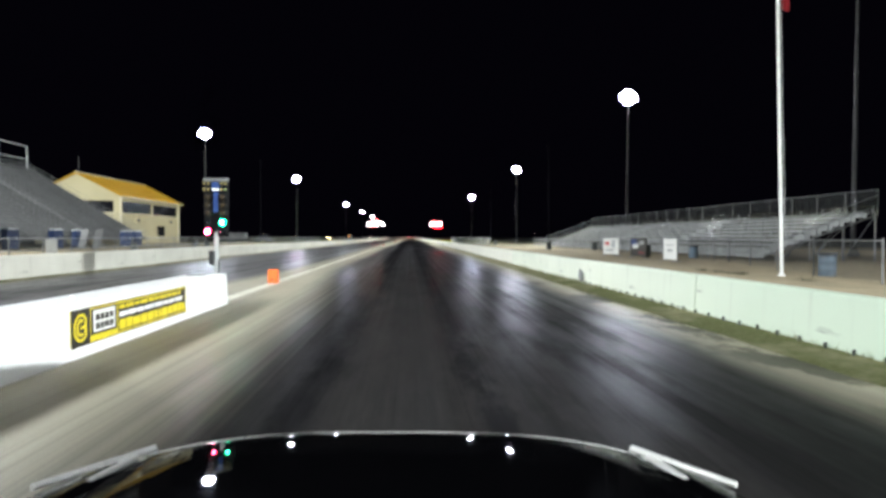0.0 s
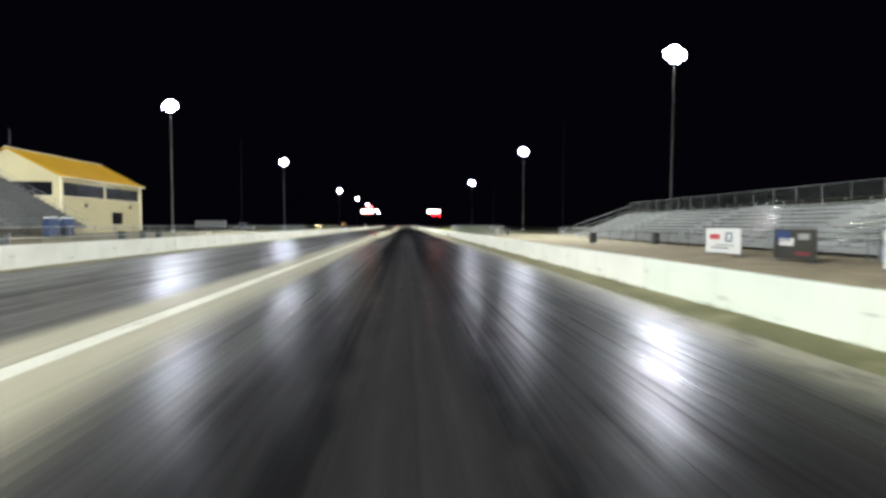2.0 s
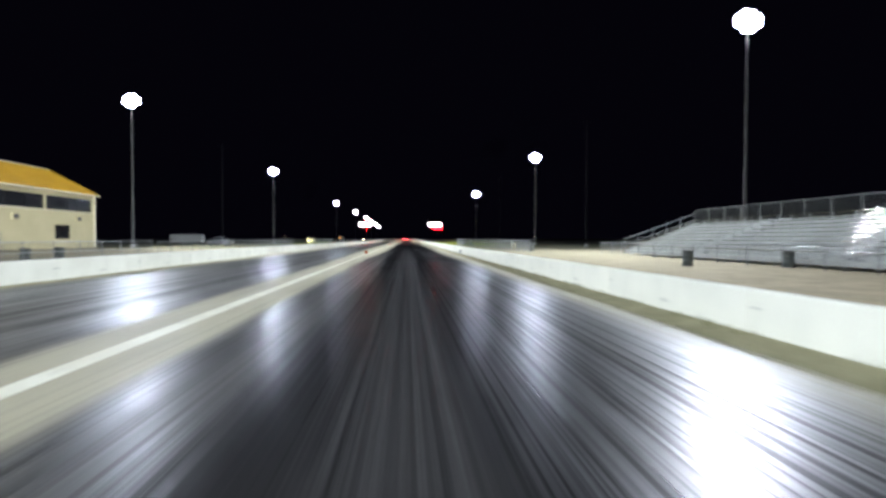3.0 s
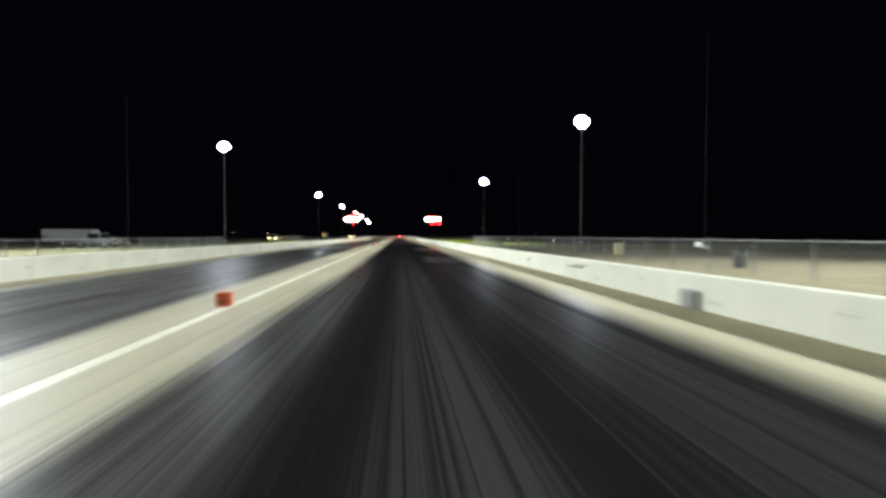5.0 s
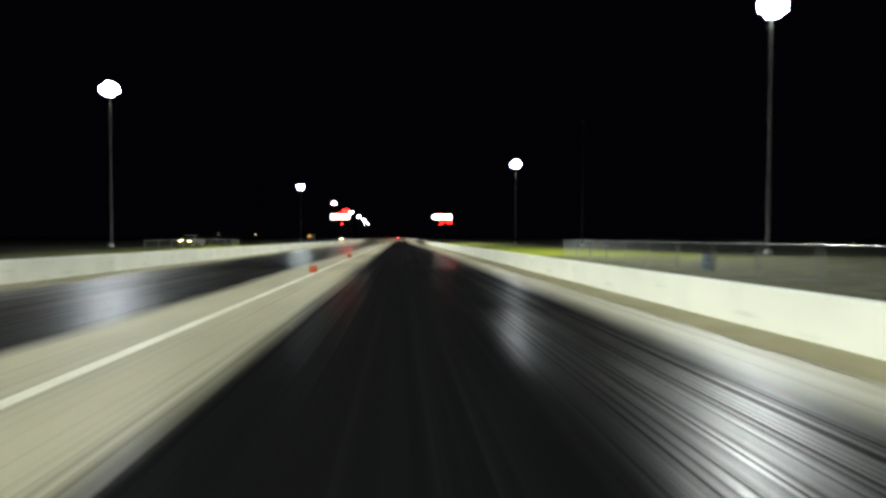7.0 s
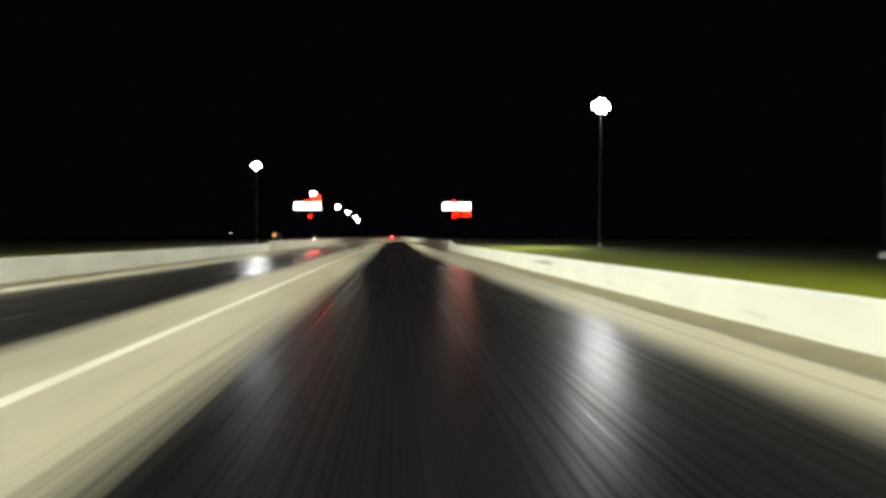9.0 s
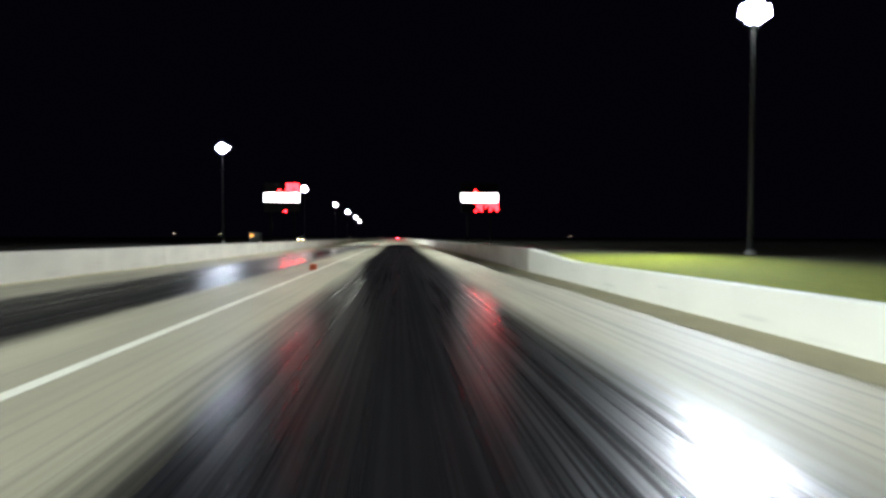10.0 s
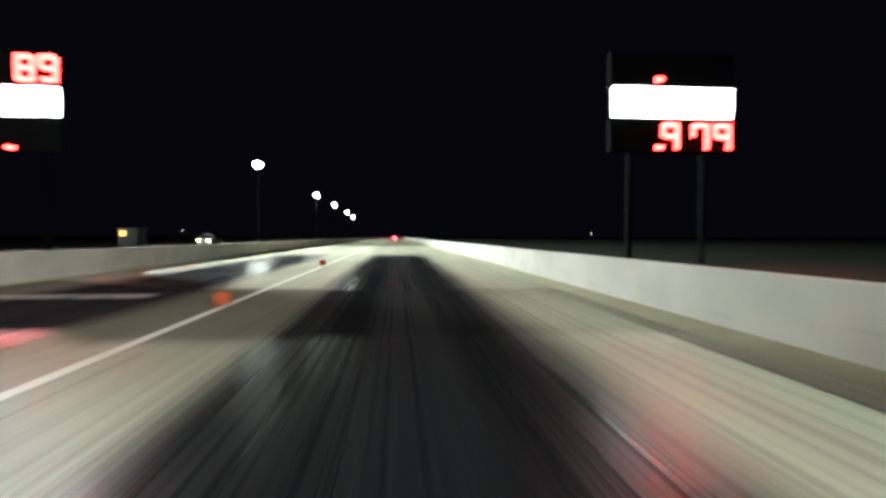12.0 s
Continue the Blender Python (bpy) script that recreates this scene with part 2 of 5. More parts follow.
    # fine pale lines scratched along the rubber
    rubber = m.mix(mul(m.ramp(lines, 0.56, 0.66, 0.0, 1.0), mul(m.ramp(y, 50.0, 80.0, 0.6, 0.22), mul(m.ramp(across, 2.6, 3.4), m.ramp(y, 18.0, 40.0)))), rubber, m.mix(m.ramp(y, 75.0, 130.0), (0.062, 0.060, 0.060), (0.022, 0.021, 0.022)))
    # the other lane is greyer in its first stretch: floodlight sheen put into colour
    far_lane = mul(m.ramp(x, -4.6, -5.4), mul(m.ramp(y, 88.0, 124.0, 1.0, 0.0), m.ramp(y, 45.0, 85.0, 0.85, 0.6)))
    rubber = m.mix(mul(far_lane, m.ramp(add(mul(streak_mid, 0.5), mul(smudge, 0.5)), 0.32, 0.62, 0.3, 1.0)), rubber, (0.165, 0.162, 0.152))

    col = m.mix(dark, pale, rubber)
    blotch = mul(mul(start, m.ramp(m.noise(0.9, 6, 0.7, m.scaled(1.0, 0.5, 1)), 0.50, 0.62)), m.ramp(u, 2.2, 3.4))
    col = m.mix(mul(blotch, 0.75), col, (0.03, 0.028, 0.026))
    # damp dirt and weeds creep in from the verge by the start
    creep = mul(mul(m.ramp(x, 4.0, 4.7), m.ramp(y, 13.0, 19.0, 1.0, 0.0)), m.ramp(m.noise(0.8, 5, 0.7, m.scaled(1.2, 0.55, 1)), 0.47, 0.56))
    col = m.mix(mul(creep, 0.85), col, (0.055, 0.055, 0.032))
    # a tarred joint across both lanes by the start
    joint = mul(m.ramp(m.math("ABSOLUTE", sub(y, 10.6)), 0.05, 0.15, 1.0, 0.0), m.ramp(m.math("ABSOLUTE", sub(across, 4.1)), 1.0, 1.6, 1.0, 0.0))
    col = m.mix(mul(joint, 0.6), col, (0.02, 0.018, 0.018))
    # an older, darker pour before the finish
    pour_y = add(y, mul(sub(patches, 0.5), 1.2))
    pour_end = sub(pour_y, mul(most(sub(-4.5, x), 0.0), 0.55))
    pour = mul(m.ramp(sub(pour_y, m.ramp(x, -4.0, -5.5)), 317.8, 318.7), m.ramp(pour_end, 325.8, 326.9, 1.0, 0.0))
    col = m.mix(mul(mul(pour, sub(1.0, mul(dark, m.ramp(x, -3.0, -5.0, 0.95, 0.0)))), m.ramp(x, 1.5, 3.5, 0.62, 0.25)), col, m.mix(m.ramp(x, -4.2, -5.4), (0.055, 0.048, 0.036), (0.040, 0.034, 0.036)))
    col = m.mix(mul(mul(span(y, 324.3, 325.1, 0.12), span(x, -10.6, -6.2, 0.4)), m.ramp(smudge, 0.25, 0.6, 0.4, 0.9)), col, (0.50, 0.47, 0.41))
    col = m.mix(m.ramp(grit, 0.3, 0.8, 0.0, 0.22), col, (0.012, 0.012, 0.012))

    # gloss: polished grip compound, freshest by the start and again before the finish
    slick = m.ramp(add(streak_fine, mul(patches, 0.5)), 0.55, 0.95, 0.27, 0.44)
    slick = mul(slick, m.ramp(y, 175.0, 205.0, 1.0, 0.88))
    rough = add(mul(dark, slick), mul(sub(1.0, dark), 0.56))
    rough = most(rough, m.ramp(y, 4.0, 18.0, 0.42, 0.2))
    rough = most(rough, m.math("MINIMUM", m.ramp(y, 42.0, 70.0, 0.24, 0.36), m.ramp(y, 105.0, 185.0, 0.36, 0.2)))
    m.bump(add(mul(sharp, sub(0.7, mul(start, 0.6))), mul(grit, 0.25)), 0.22, 0.010)
    streaky = m.ramp(sharp, 0.38, 0.60, 0.010, 0.11)
    smeared = m.ramp(add(mul(smudge, 0.7), mul(streak_mid, 0.3)), 0.40, 0.60, 0.008, 0.12)
    near_start = mul(start, 0.85)
    streaky = add(mul(streaky, sub(1.0, near_start)), mul(smeared, near_start))
    # the driven band of the near lane is matt, its edges are polished
    band = mul(m.ramp(m.math("ABSOLUTE", sub(x, 0.75)), 1.1, 2.4, 0.8, 0.0), m.ramp(y, 150.0, 205.0, 1.0, 0.0))
    band = most(band, mul(m.ramp(x, 1.0, 2.4, 0.9, 0.0), m.ramp(y, 10.0, 24.0, 1.0, 0.0)))
    streaky = mul(mul(streaky, sub(1.0, band)), m.ramp(y, 6.0, 24.0, 0.5, 1.0))
    polish = mul(streaky, mul(m.ramp(streak_mid, 0.3, 0.7, 0.6, 1.2), most(m.ramp(y, 42.0, 72.0, 1.1, 0.015), most(m.ramp(y, 150.0, 195.0), m.ramp(x, -4.0, -5.0, 0.0, 0.12)))))
    worn_smooth = add(mul(m.ramp(x, 1.0, 2.6), mul(m.ramp(y, 18.0, 36.0), m.ramp(y, 46.0, 70.0, 1.0, 0.0))), mul(m.ramp(x, 0.6, 1.8), mul(m.ramp(y, 224.0, 238.0), m.ramp(y, 252.0, 268.0, 1.0, 0.0))))
    worn_smooth = add(worn_smooth, mul(film, mul(m.ramp(y, 22.0, 30.0, 0.1, 1.0), m.ramp(y, 50.0, 75.0, 0.45, 0.05))))
    worn_y = add(y, mul(sub(patches, 0.5), 3.0))
    worn_smooth = add(worn_smooth, mul(span(x, 2.1, 3.3, 0.7), add(mul(mul(m.ramp(worn_y, 104.5, 107.0), m.ramp(worn_y, 107.5, 115.0, 1.0, 0.0)), 0.085), mul(mul(m.ramp(worn_y, 128.5, 131.5), m.ramp(worn_y, 132.5, 142.0, 1.0, 0.0)), 0.11))))
    worn_smooth = add(worn_smooth, mul(m.ramp(x, -4.6, -5.6), add(mul(span(y, 140.0, 152.0, 6.0), 0.22), mul(span(y, 296.0, 318.0, 6.0), 1.0))))
    polish = add(polish, mul(worn_smooth, mul(m.ramp(add(mul(sharp, 0.6), mul(lines, 0.4)), 0.42, 0.58, 0.04, 0.9), m.ramp(add(mul(smudge, 0.6), mul(patches, 0.4)), 0.36, 0.58, 0.35, 1.1))))
    rough = most(rough, mul(m.math("MINIMUM", worn_smooth, 1.0), m.ramp(y, 60.0, 80.0, 0.31, 0.0)))
    bare = mul(sub(1.0, dark), m.ramp(y, 262.0, 300.0, 0.15, 0.05))
    matt_end = most(m.ramp(y, 309.0, 317.0, 1.0, 0.4), m.ramp(x, -4.0, -5.0))
    m.link(mul(add(mul(mul(polish, dark), matt_end), bare), sub(1.0, pour)), m.bsdf.inputs["Specular IOR Level"])
    return m.done(col, rough)


def ground_material():
    """Sandy dirt by the stands, mown grass further down the track."""
    m = Nodes("dirt and grass")
    x, y, _ = m.axes()
    broad, mid, fine = m.noise(0.05, 4), m.noise(0.7, 5, 0.65), m.noise(14, 3)
    dirt = m.mix(m.ramp(mid, 0.3, 0.7), (0.55, 0.46, 0.29), (0.40, 0.34, 0.22))
    dirt = m.mix(m.ramp(fine, 0.45, 0.75, 0, 0.4), dirt, (0.16, 0.14, 0.10))
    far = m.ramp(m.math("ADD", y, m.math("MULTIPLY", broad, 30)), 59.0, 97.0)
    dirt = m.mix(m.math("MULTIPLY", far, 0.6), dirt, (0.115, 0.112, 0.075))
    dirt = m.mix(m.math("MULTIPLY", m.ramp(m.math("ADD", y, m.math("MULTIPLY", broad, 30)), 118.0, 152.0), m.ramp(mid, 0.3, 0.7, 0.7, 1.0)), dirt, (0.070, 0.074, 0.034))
    grass = m.mix(m.ramp(m.noise(2.5, 5, 0.7), 0.3, 0.7), (0.23, 0.255, 0.016), (0.145, 0.170, 0.013))
    grass = m.mix(m.ramp(fine, 0.5, 0.75, 0, 0.5), grass, (0.13, 0.12, 0.04))
    g = m.ramp(m.math("ADD", y, m.math("ADD", m.math("MULTIPLY", mid, 6), m.math("MULTIPLY", m.math("SUBTRACT", m.noise(0.12, 3), 0.5), 16.0))), 174.5, 181.0)
    away = m.ramp(m.math("ABSOLUTE", m.math("ADD", x, 3.0)), 40.0, 90.0)
    g = m.math("MAXIMUM", g, away)
    # the grass turns near-black further out from the walls and down the strip
    out_x = m.math("ADD", m.math("ABSOLUTE", m.math("ADD", x, 3.0)), m.math("MULTIPLY", m.math("SUBTRACT", mid, 0.5), 9.0))
    down_y = m.ramp(m.math("ADD", y, m.math("MULTIPLY", mid, 8)), 266.0, 296.0)
    dark_grass = m.math("MAXIMUM", m.ramp(out_x, 16.5, 38.0), down_y)
    grass = m.mix(dark_grass, grass, m.mix(m.ramp(fine, 0.3, 0.7), (0.014, 0.015, 0.009), (0.026, 0.026, 0.016)))
    m.bump(m.math("ADD", mid, fine), 0.5, 0.04)
    m.bsdf.inputs["Specular IOR Level"].default_value = 0.08
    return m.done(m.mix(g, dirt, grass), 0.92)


def wall_material(name, a, b, near_tint=None):
    """Painted concrete with stains, scuffs of rubber along it and rain streaks."""
    m = Nodes(name)
    big, fine = m.noise(0.5, 5, 0.6), m.noise(22, 3)
    scuff = m.noise(1.0, 4, 0.6, m.scaled(1, 0.55, 3.2))
    drip = m.noise(1.0, 3, 0.5, m.scaled(1, 5.0, 0.35))
    fac = m.math("ADD", m.ramp(big, 0.3, 0.7, 0, 0.7), m.math("MULTIPLY", m.math("SUBTRACT", m.chance(), 0.5), 0.5))
    col = m.mix(fac, a, b)
    if near_tint:  # one paint: the change of light near the start is put in as a tint
        geo = m.tree.nodes.new("ShaderNodeNewGeometry")
        sep = m.tree.nodes.new("ShaderNodeSeparateXYZ")
        m.link(geo.outputs["Position"], sep.inputs[0])
        along = m.math("ADD", sep.outputs[1], m.math("MULTIPLY", m.math("SUBTRACT", big, 0.5), 8.0))
        col = m.mix(m.ramp(along, 3.0, 17.0, 1.0, 0.0), col, near_tint)
    col = m.mix(m.ramp(drip, 0.55, 0.8, 0, 0.35), col, tuple(0.55 * c for c in b))
    col = m.mix(m.ramp(scuff, 0.66, 0.74, 0, 0.55), col, (0.16, 0.155, 0.14))
    m.bump(fine, 0.2, 0.006)
    return m.done(col, 0.72)


def verge_material():
    """Dry olive dirt, overgrown with low dark weeds by the start."""
    m = Nodes("dry olive dirt")
    _, y, _ = m.axes()
    mid, fine = m.noise(1.1, 5, 0.65), m.noise(18, 3)
    dirt = m.mix(m.ramp(mid, 0.3, 0.7), (0.40, 0.37, 0.23), (0.29, 0.27, 0.165))
    dirt = m.mix(m.ramp(fine, 0.45, 0.75, 0.0, 0.45), dirt, (0.17, 0.16, 0.09))
    dirt = m.mix(m.ramp(y, 40.0, 90.0, 0.0, 0.45), dirt, (0.58, 0.52, 0.35))
    weeds = m.mix(m.ramp(fine, 0.3, 0.7), (0.105, 0.115, 0.045), (0.17, 0.175, 0.08))
    cover = m.math("MULTIPLY", m.ramp(m.noise(0.55, 4, 0.6), 0.34, 0.52, 0.35, 1.0), m.ramp(y, 14.0, 34.0, 1.0, 0.12))
    m.bump(m.math("ADD", mid, fine), 0.8, 0.012)
    return m.done(m.mix(cover, dirt, weeds), 0.95)


TRACK = track_material()
GROUND = ground_material()
WALL_RIGHT = wall_material("off-white painted concrete", (0.79, 0.78, 0.67), (0.69, 0.69, 0.59))
# the right wall's paint, tinted for the light near the start
WALL_GREEN = wall_material("mint green painted concrete", (0.74, 0.77, 0.64), (0.64, 0.68, 0.56), (0.50, 0.60, 0.46))
WALL_LEFT = wall_material("weathered white concrete", (0.66, 0.65, 0.55), (0.52, 0.51, 0.42))
WALL_TALL = wall_material("bare grey concrete", (0.41, 0.378, 0.31), (0.30, 0.275, 0.222))
WHITE_WALL = worn("white wall paint", (0.80, 0.80, 0.77), (0.72, 0.72, 0.68), 2.0, 0.6)
LINE = worn("road paint", (0.80, 0.79, 0.65), (0.64, 0.62, 0.48), 2.5, 0.6, dirt=(0.34, 0.32, 0.25))
VERGE = verge_material()
WEED = worn("weed leaves", (0.17, 0.18, 0.08), (0.24, 0.23, 0.11), 3.0, 0.8)
SCUFF = worn("smeared tyre rubber", (0.16, 0.155, 0.13), (0.34, 0.335, 0.28), 9.0, 0.9)
TUFT = worn("dark dry grass", (0.06, 0.06, 0.03), (0.10, 0.09, 0.05), 3.0, 0.9)
ALU = worn("weathered aluminium", (0.42, 0.43, 0.41), (0.33, 0.34, 0.33), 2.0, 0.42, 0.55, 0.1)
ALU_NOSE = Nodes("polished aluminium edge")
ALU_NOSE = ALU_NOSE.done((0.50, 0.47, 0.36), ALU_NOSE.ramp(ALU_NOSE.noise(6.0, 3), 0.3, 0.7, 0.05, 0.10), 1.0)
ALU_DULL = worn("dull grey aluminium riser", (0.42, 0.43, 0.41), (0.32, 0.33, 0.31), 1.5, 0.6, 0.3, 0.1)
# weathered aluminium, its tone lowered for the shade among the left stand's rows
ALU_DIM = worn("dimmed weathered aluminium", (0.150, 0.152, 0.145), (0.105, 0.107, 0.102), 1.2, 0.7, 0.1, 0.1)
ALU_DIM_EDGE = worn("dimmed weathered bench edge", (0.19, 0.19, 0.18), (0.14, 0.14, 0.135), 3.0, 0.6, 0.1, 0.1)
GALV = worn("galvanised steel", (0.42, 0.43, 0.43), (0.30, 0.31, 0.31), 4.0, 0.42, 0.75, 0.08)
FENCE_POST = worn("weathered fence post steel", (0.20, 0.205, 0.20), (0.13, 0.135, 0.13), 4.0, 0.6, 0.3, 0.05)
WIRE = worn("dull fence wire", (0.13, 0.135, 0.13), (0.09, 0.095, 0.09), 4.0, 0.6, 0.0, 0.05)
STEEL_DARK = worn("dark painted steel", (0.005, 0.005, 0.0055), (0.009, 0.009, 0.009), 2.0, 0.6)
POLE = worn("grey tower steel", (0.075, 0.075, 0.075), (0.05, 0.05, 0.05), 2.0, 0.55, 0.3)
# tower steel again, with the missing light put into its colour
POLE_DARK = worn("unlit mast steel", (0.006, 0.006, 0.0065), (0.004, 0.004, 0.0045), 2.0, 0.8)
WHITE = worn("white gloss paint", (0.82, 0.82, 0.78), (0.74, 0.74, 0.70), 1.0, 0.3, bump=0.03)
CREAM = worn("cream stucco wall", (0.47, 0.415, 0.24), (0.40, 0.35, 0.20), 0.8, 0.8)
GOLD_ROOF = worn("gold painted metal roof", (0.46, 0.27, 0.018), (0.34, 0.19, 0.014), 0.5, 0.6, 0.0)
DARK_GLASS = worn("dark window glass", (0.006, 0.006, 0.008), (0.010, 0.010, 0.012), 0.5, 0.10, bump=0.01)
TRIM = worn("pale trim", (0.72, 0.66, 0.46), (0.62, 0.56, 0.38), 1.0, 0.6)
ORANGE = worn("orange foam", (0.85, 0.15, 0.02), (0.70, 0.11, 0.02), 6.0, 0.7)
ORANGE_DULL = worn("scuffed orange foam", (0.55, 0.10, 0.025), (0.36, 0.07, 0.03), 6.0, 0.8, dirt=(0.10, 0.05, 0.03))
BLACK = worn("black powder coat", (0.018, 0.018, 0.020), (0.035, 0.034, 0.034), 4.0, 0.45)
BLUE = worn("blue plastic", (0.007, 0.018, 0.055), (0.011, 0.025, 0.07), 3.0, 0.6, dirt=(0.04, 0.045, 0.06))
BLUE_DARK = worn("dark blue panel", (0.015, 0.04, 0.15), (0.02, 0.055, 0.18), 3.0, 0.5)
BLUE_GREY = worn("grey blue drum paint", (0.10, 0.15, 0.20), (0.16, 0.20, 0.23), 4.0, 0.5, dirt=(0.12, 0.09, 0.06))
DARK_DRUM = worn("dark green drum paint", (0.045, 0.055, 0.05), (0.08, 0.085, 0.075), 4.0, 0.5, dirt=(0.11, 0.08, 0.05))
YELLOW = worn("yellow banner vinyl", (0.74, 0.60, 0.02), (0.66, 0.52, 0.02), 3.0, 0.45, bump=0.03)
INK = worn("black banner ink", (0.025, 0.024, 0.02), (0.045, 0.042, 0.03), 3.0, 0.45, bump=0.03)
RED = worn("red cloth", (0.45, 0.03, 0.04), (0.32, 0.02, 0.03), 5.0, 0.8)
SIGN_RED_DULL = worn("faded dark red ink", (0.22, 0.03, 0.03), (0.16, 0.025, 0.03), 5.0, 0.5)
SIGN_RED = worn("red sign ink", (0.60, 0.06, 0.06), (0.5, 0.05, 0.05), 5.0, 0.5)
TRAILER = worn("dusty white trailer skin", (0.22, 0.22, 0.215), (0.16, 0.16, 0.155), 0.8, 0.7)
RUBBER = worn("tyre rubber", (0.02, 0.02, 0.02), (0.035, 0.034, 0.033), 8.0, 0.75)
CHROME = worn("chrome", (0.80, 0.80, 0.79), (0.70, 0.70, 0.69), 6.0, 0.12, 1.0, 0.02)
LENS_CLEAR = worn("headlamp cover", (0.46, 0.47, 0.42), (0.34, 0.35, 0.31), 9.0, 0.12, bump=0.05)
AMBER_OFF = worn("unlit amber lens", (0.030, 0.020, 0.008), (0.018, 0.012, 0.005), 9.0, 0.25)
STAGE_OFF = worn("unlit stage lens", (0.42, 0.34, 0.13), (0.30, 0.24, 0.09), 9.0, 0.25)
CAR_BLACK = Nodes("black car paint").done((0.003, 0.003, 0.0035), 0.035)
SATIN = worn("satin silver trim", (0.62, 0.62, 0.58), (0.50, 0.50, 0.46), 5.0, 0.35, 0.2, 0.03)
CAR_GREY = worn("grey car paint", (0.10, 0.10, 0.11), (0.13, 0.13, 0.14), 1.0, 0.25)
FLOOD_LENS = glowing("floodlight lens", (0.92, 0.97, 1.0), 420.0)
FLOOD_FAR = glowing("distant floodlight lens", (1.0, 0.95, 0.76), 160.0)
LIGHTBOX = glowing("lit sign face", (1.0, 0.97, 0.84), 9.0)
LED_RED = glowing("red display segment", (1.0, 0.0026, 0.0020), 115.0)
BOARD_STEEL = worn("matt black board steel", (0.0016, 0.0016, 0.0017), (0.0024, 0.0024, 0.0025), 2.0, 0.9)
LED_OFF = worn("unlit display face", (0.005, 0.004, 0.004), (0.008, 0.007, 0.007), 2.0, 0.6)
TREE_RED = glowing("red signal lens", (1.0, 0.012, 0.05), 22.0)
TREE_GREEN = glowing("green signal lens", (0.004, 1.0, 0.30), 22.0)
TREE_RED_CORE = glowing("red signal bulb", (1.0, 0.10, 0.20), 420.0)
TREE_GREEN_CORE = glowing("green signal bulb", (0.06, 1.0, 0.50), 420.0)
HEADLIGHT = glowing("headlight", (1.0, 0.74, 0.26), 60.0)
TAIL = glowing("tail light", (1.0, 0.008, 0.014), 900.0)
WINDOW_LIT = glowing("lit window", (1.0, 0.45, 0.08), 2.2)
HOUSE_LIGHT = glowing("distant lamp", (1.0, 0.8, 0.5), 8.0)

for dull in (STEEL_DARK, BOARD_STEEL, LED_OFF, VERGE, WEED, POLE, POLE_DARK, ALU_DIM, GOLD_ROOF):
    dull.node_tree.nodes["Principled BSDF"].inputs["Specular IOR Level"].default_value = 0.08

# ---- building blocks ----


def box(bm, x0, x1, y0, y1, z0, z1):
    """A block between two corners."""
    v = [bm.verts.new((x, y, z)) for x in (x0, x1) for y in (y0, y1) for z in (z0, z1)]
    for f in ((0, 1, 3, 2), (4, 6, 7, 5), (0, 4, 5, 1), (2, 3, 7, 6), (0, 2, 6, 4), (1, 5, 7, 3)):
        bm.faces.new([v[i] for i in f])
    return bm


def rod(bm, a, b, r0, r1=None, sides=8):
    """A round, tapered bar from a to b."""
    a, b = Vector(a), Vector(b)
    r1 = r0 if r1 is None else r1
    turn = (b - a).to_track_quat("Z", "Y")
    rings = []
    for p, r in ((a, r0), (b, r1)):
        rings.append([bm.verts.new(p + turn @ Vector((r * math.cos(k * math.tau / sides), r * math.sin(k * math.tau / sides), 0))) for k in range(sides)])
    for k in range(sides):
        bm.faces.new((rings[0][k], rings[0][(k + 1) % sides], rings[1][(k + 1) % sides], rings[1][k]))
    bm.faces.new(rings[0][::-1])
    bm.faces.new(rings[1])
    return bm


def turned(bm, profile, sides=16, centre=(0, 0, 0), axis=(0, 0, 1)):
    """A turned body: rings of (radius, height) along the axis."""
    turn, c = Vector(axis).to_track_quat("Z", "Y"), Vector(centre)
    rings = [[bm.verts.new(c + turn @ Vector((r * math.cos(k * math.tau / sides), r * math.sin(k * math.tau / sides), h))) for k in range(sides)] for r, h in profile]
    for a, b in zip(rings, rings[1:]):
        for k in range(sides):
            bm.faces.new((a[k], a[(k + 1) % sides], b[(k + 1) % sides], b[k]))
    bm.faces.new(rings[0][::-1])
    bm.faces.new(rings[-1])
    return bm


def prism(bm, outline, y0, y1):
    """An outline of (x, z) drawn out along y."""
    a = [bm.verts.new((x, y0, z)) for x, z in outline]
    b = [bm.verts.new((x, y1, z)) for x, z in outline]
    n = len(outline)
    for k in range(n):
        bm.faces.new((a[k], a[(k + 1) % n], b[(k + 1) % n], b[k]))
    bm.faces.new(a[::-1])
    bm.faces.new(b)
    return bm


def soften(bm, width=0.01, segments=1):
    bmesh.ops.recalc_face_normals(bm, faces=bm.faces)
    bmesh.ops.bevel(bm, geom=[e for e in bm.edges if len(e.link_faces) == 2 and e.calc_face_angle(0) > 0.6], offset=width, segments=segments, affect="EDGES", clamp_overlap=True)
    return bm


def mesh_of(name, bm, material, smooth=False):
    bmesh.ops.recalc_face_normals(bm, faces=bm.faces)
    data = bpy.data.meshes.new(name)
    bm.to_mesh(data)
    bm.free()
    data.materials.append(material)
    if smooth:
        data.shade_smooth()
        data.set_sharp_from_angle(angle=radians(38))
    return data


def part(name, bm, material, parent=None, label="", smooth=False):
    """Links a bmesh as one mesh object, under a thing or a part where a parent is given."""
    ob = new(name, mesh_of(name, bm, material, smooth))
    ob.parent = parent
    return tagged(ob, label)


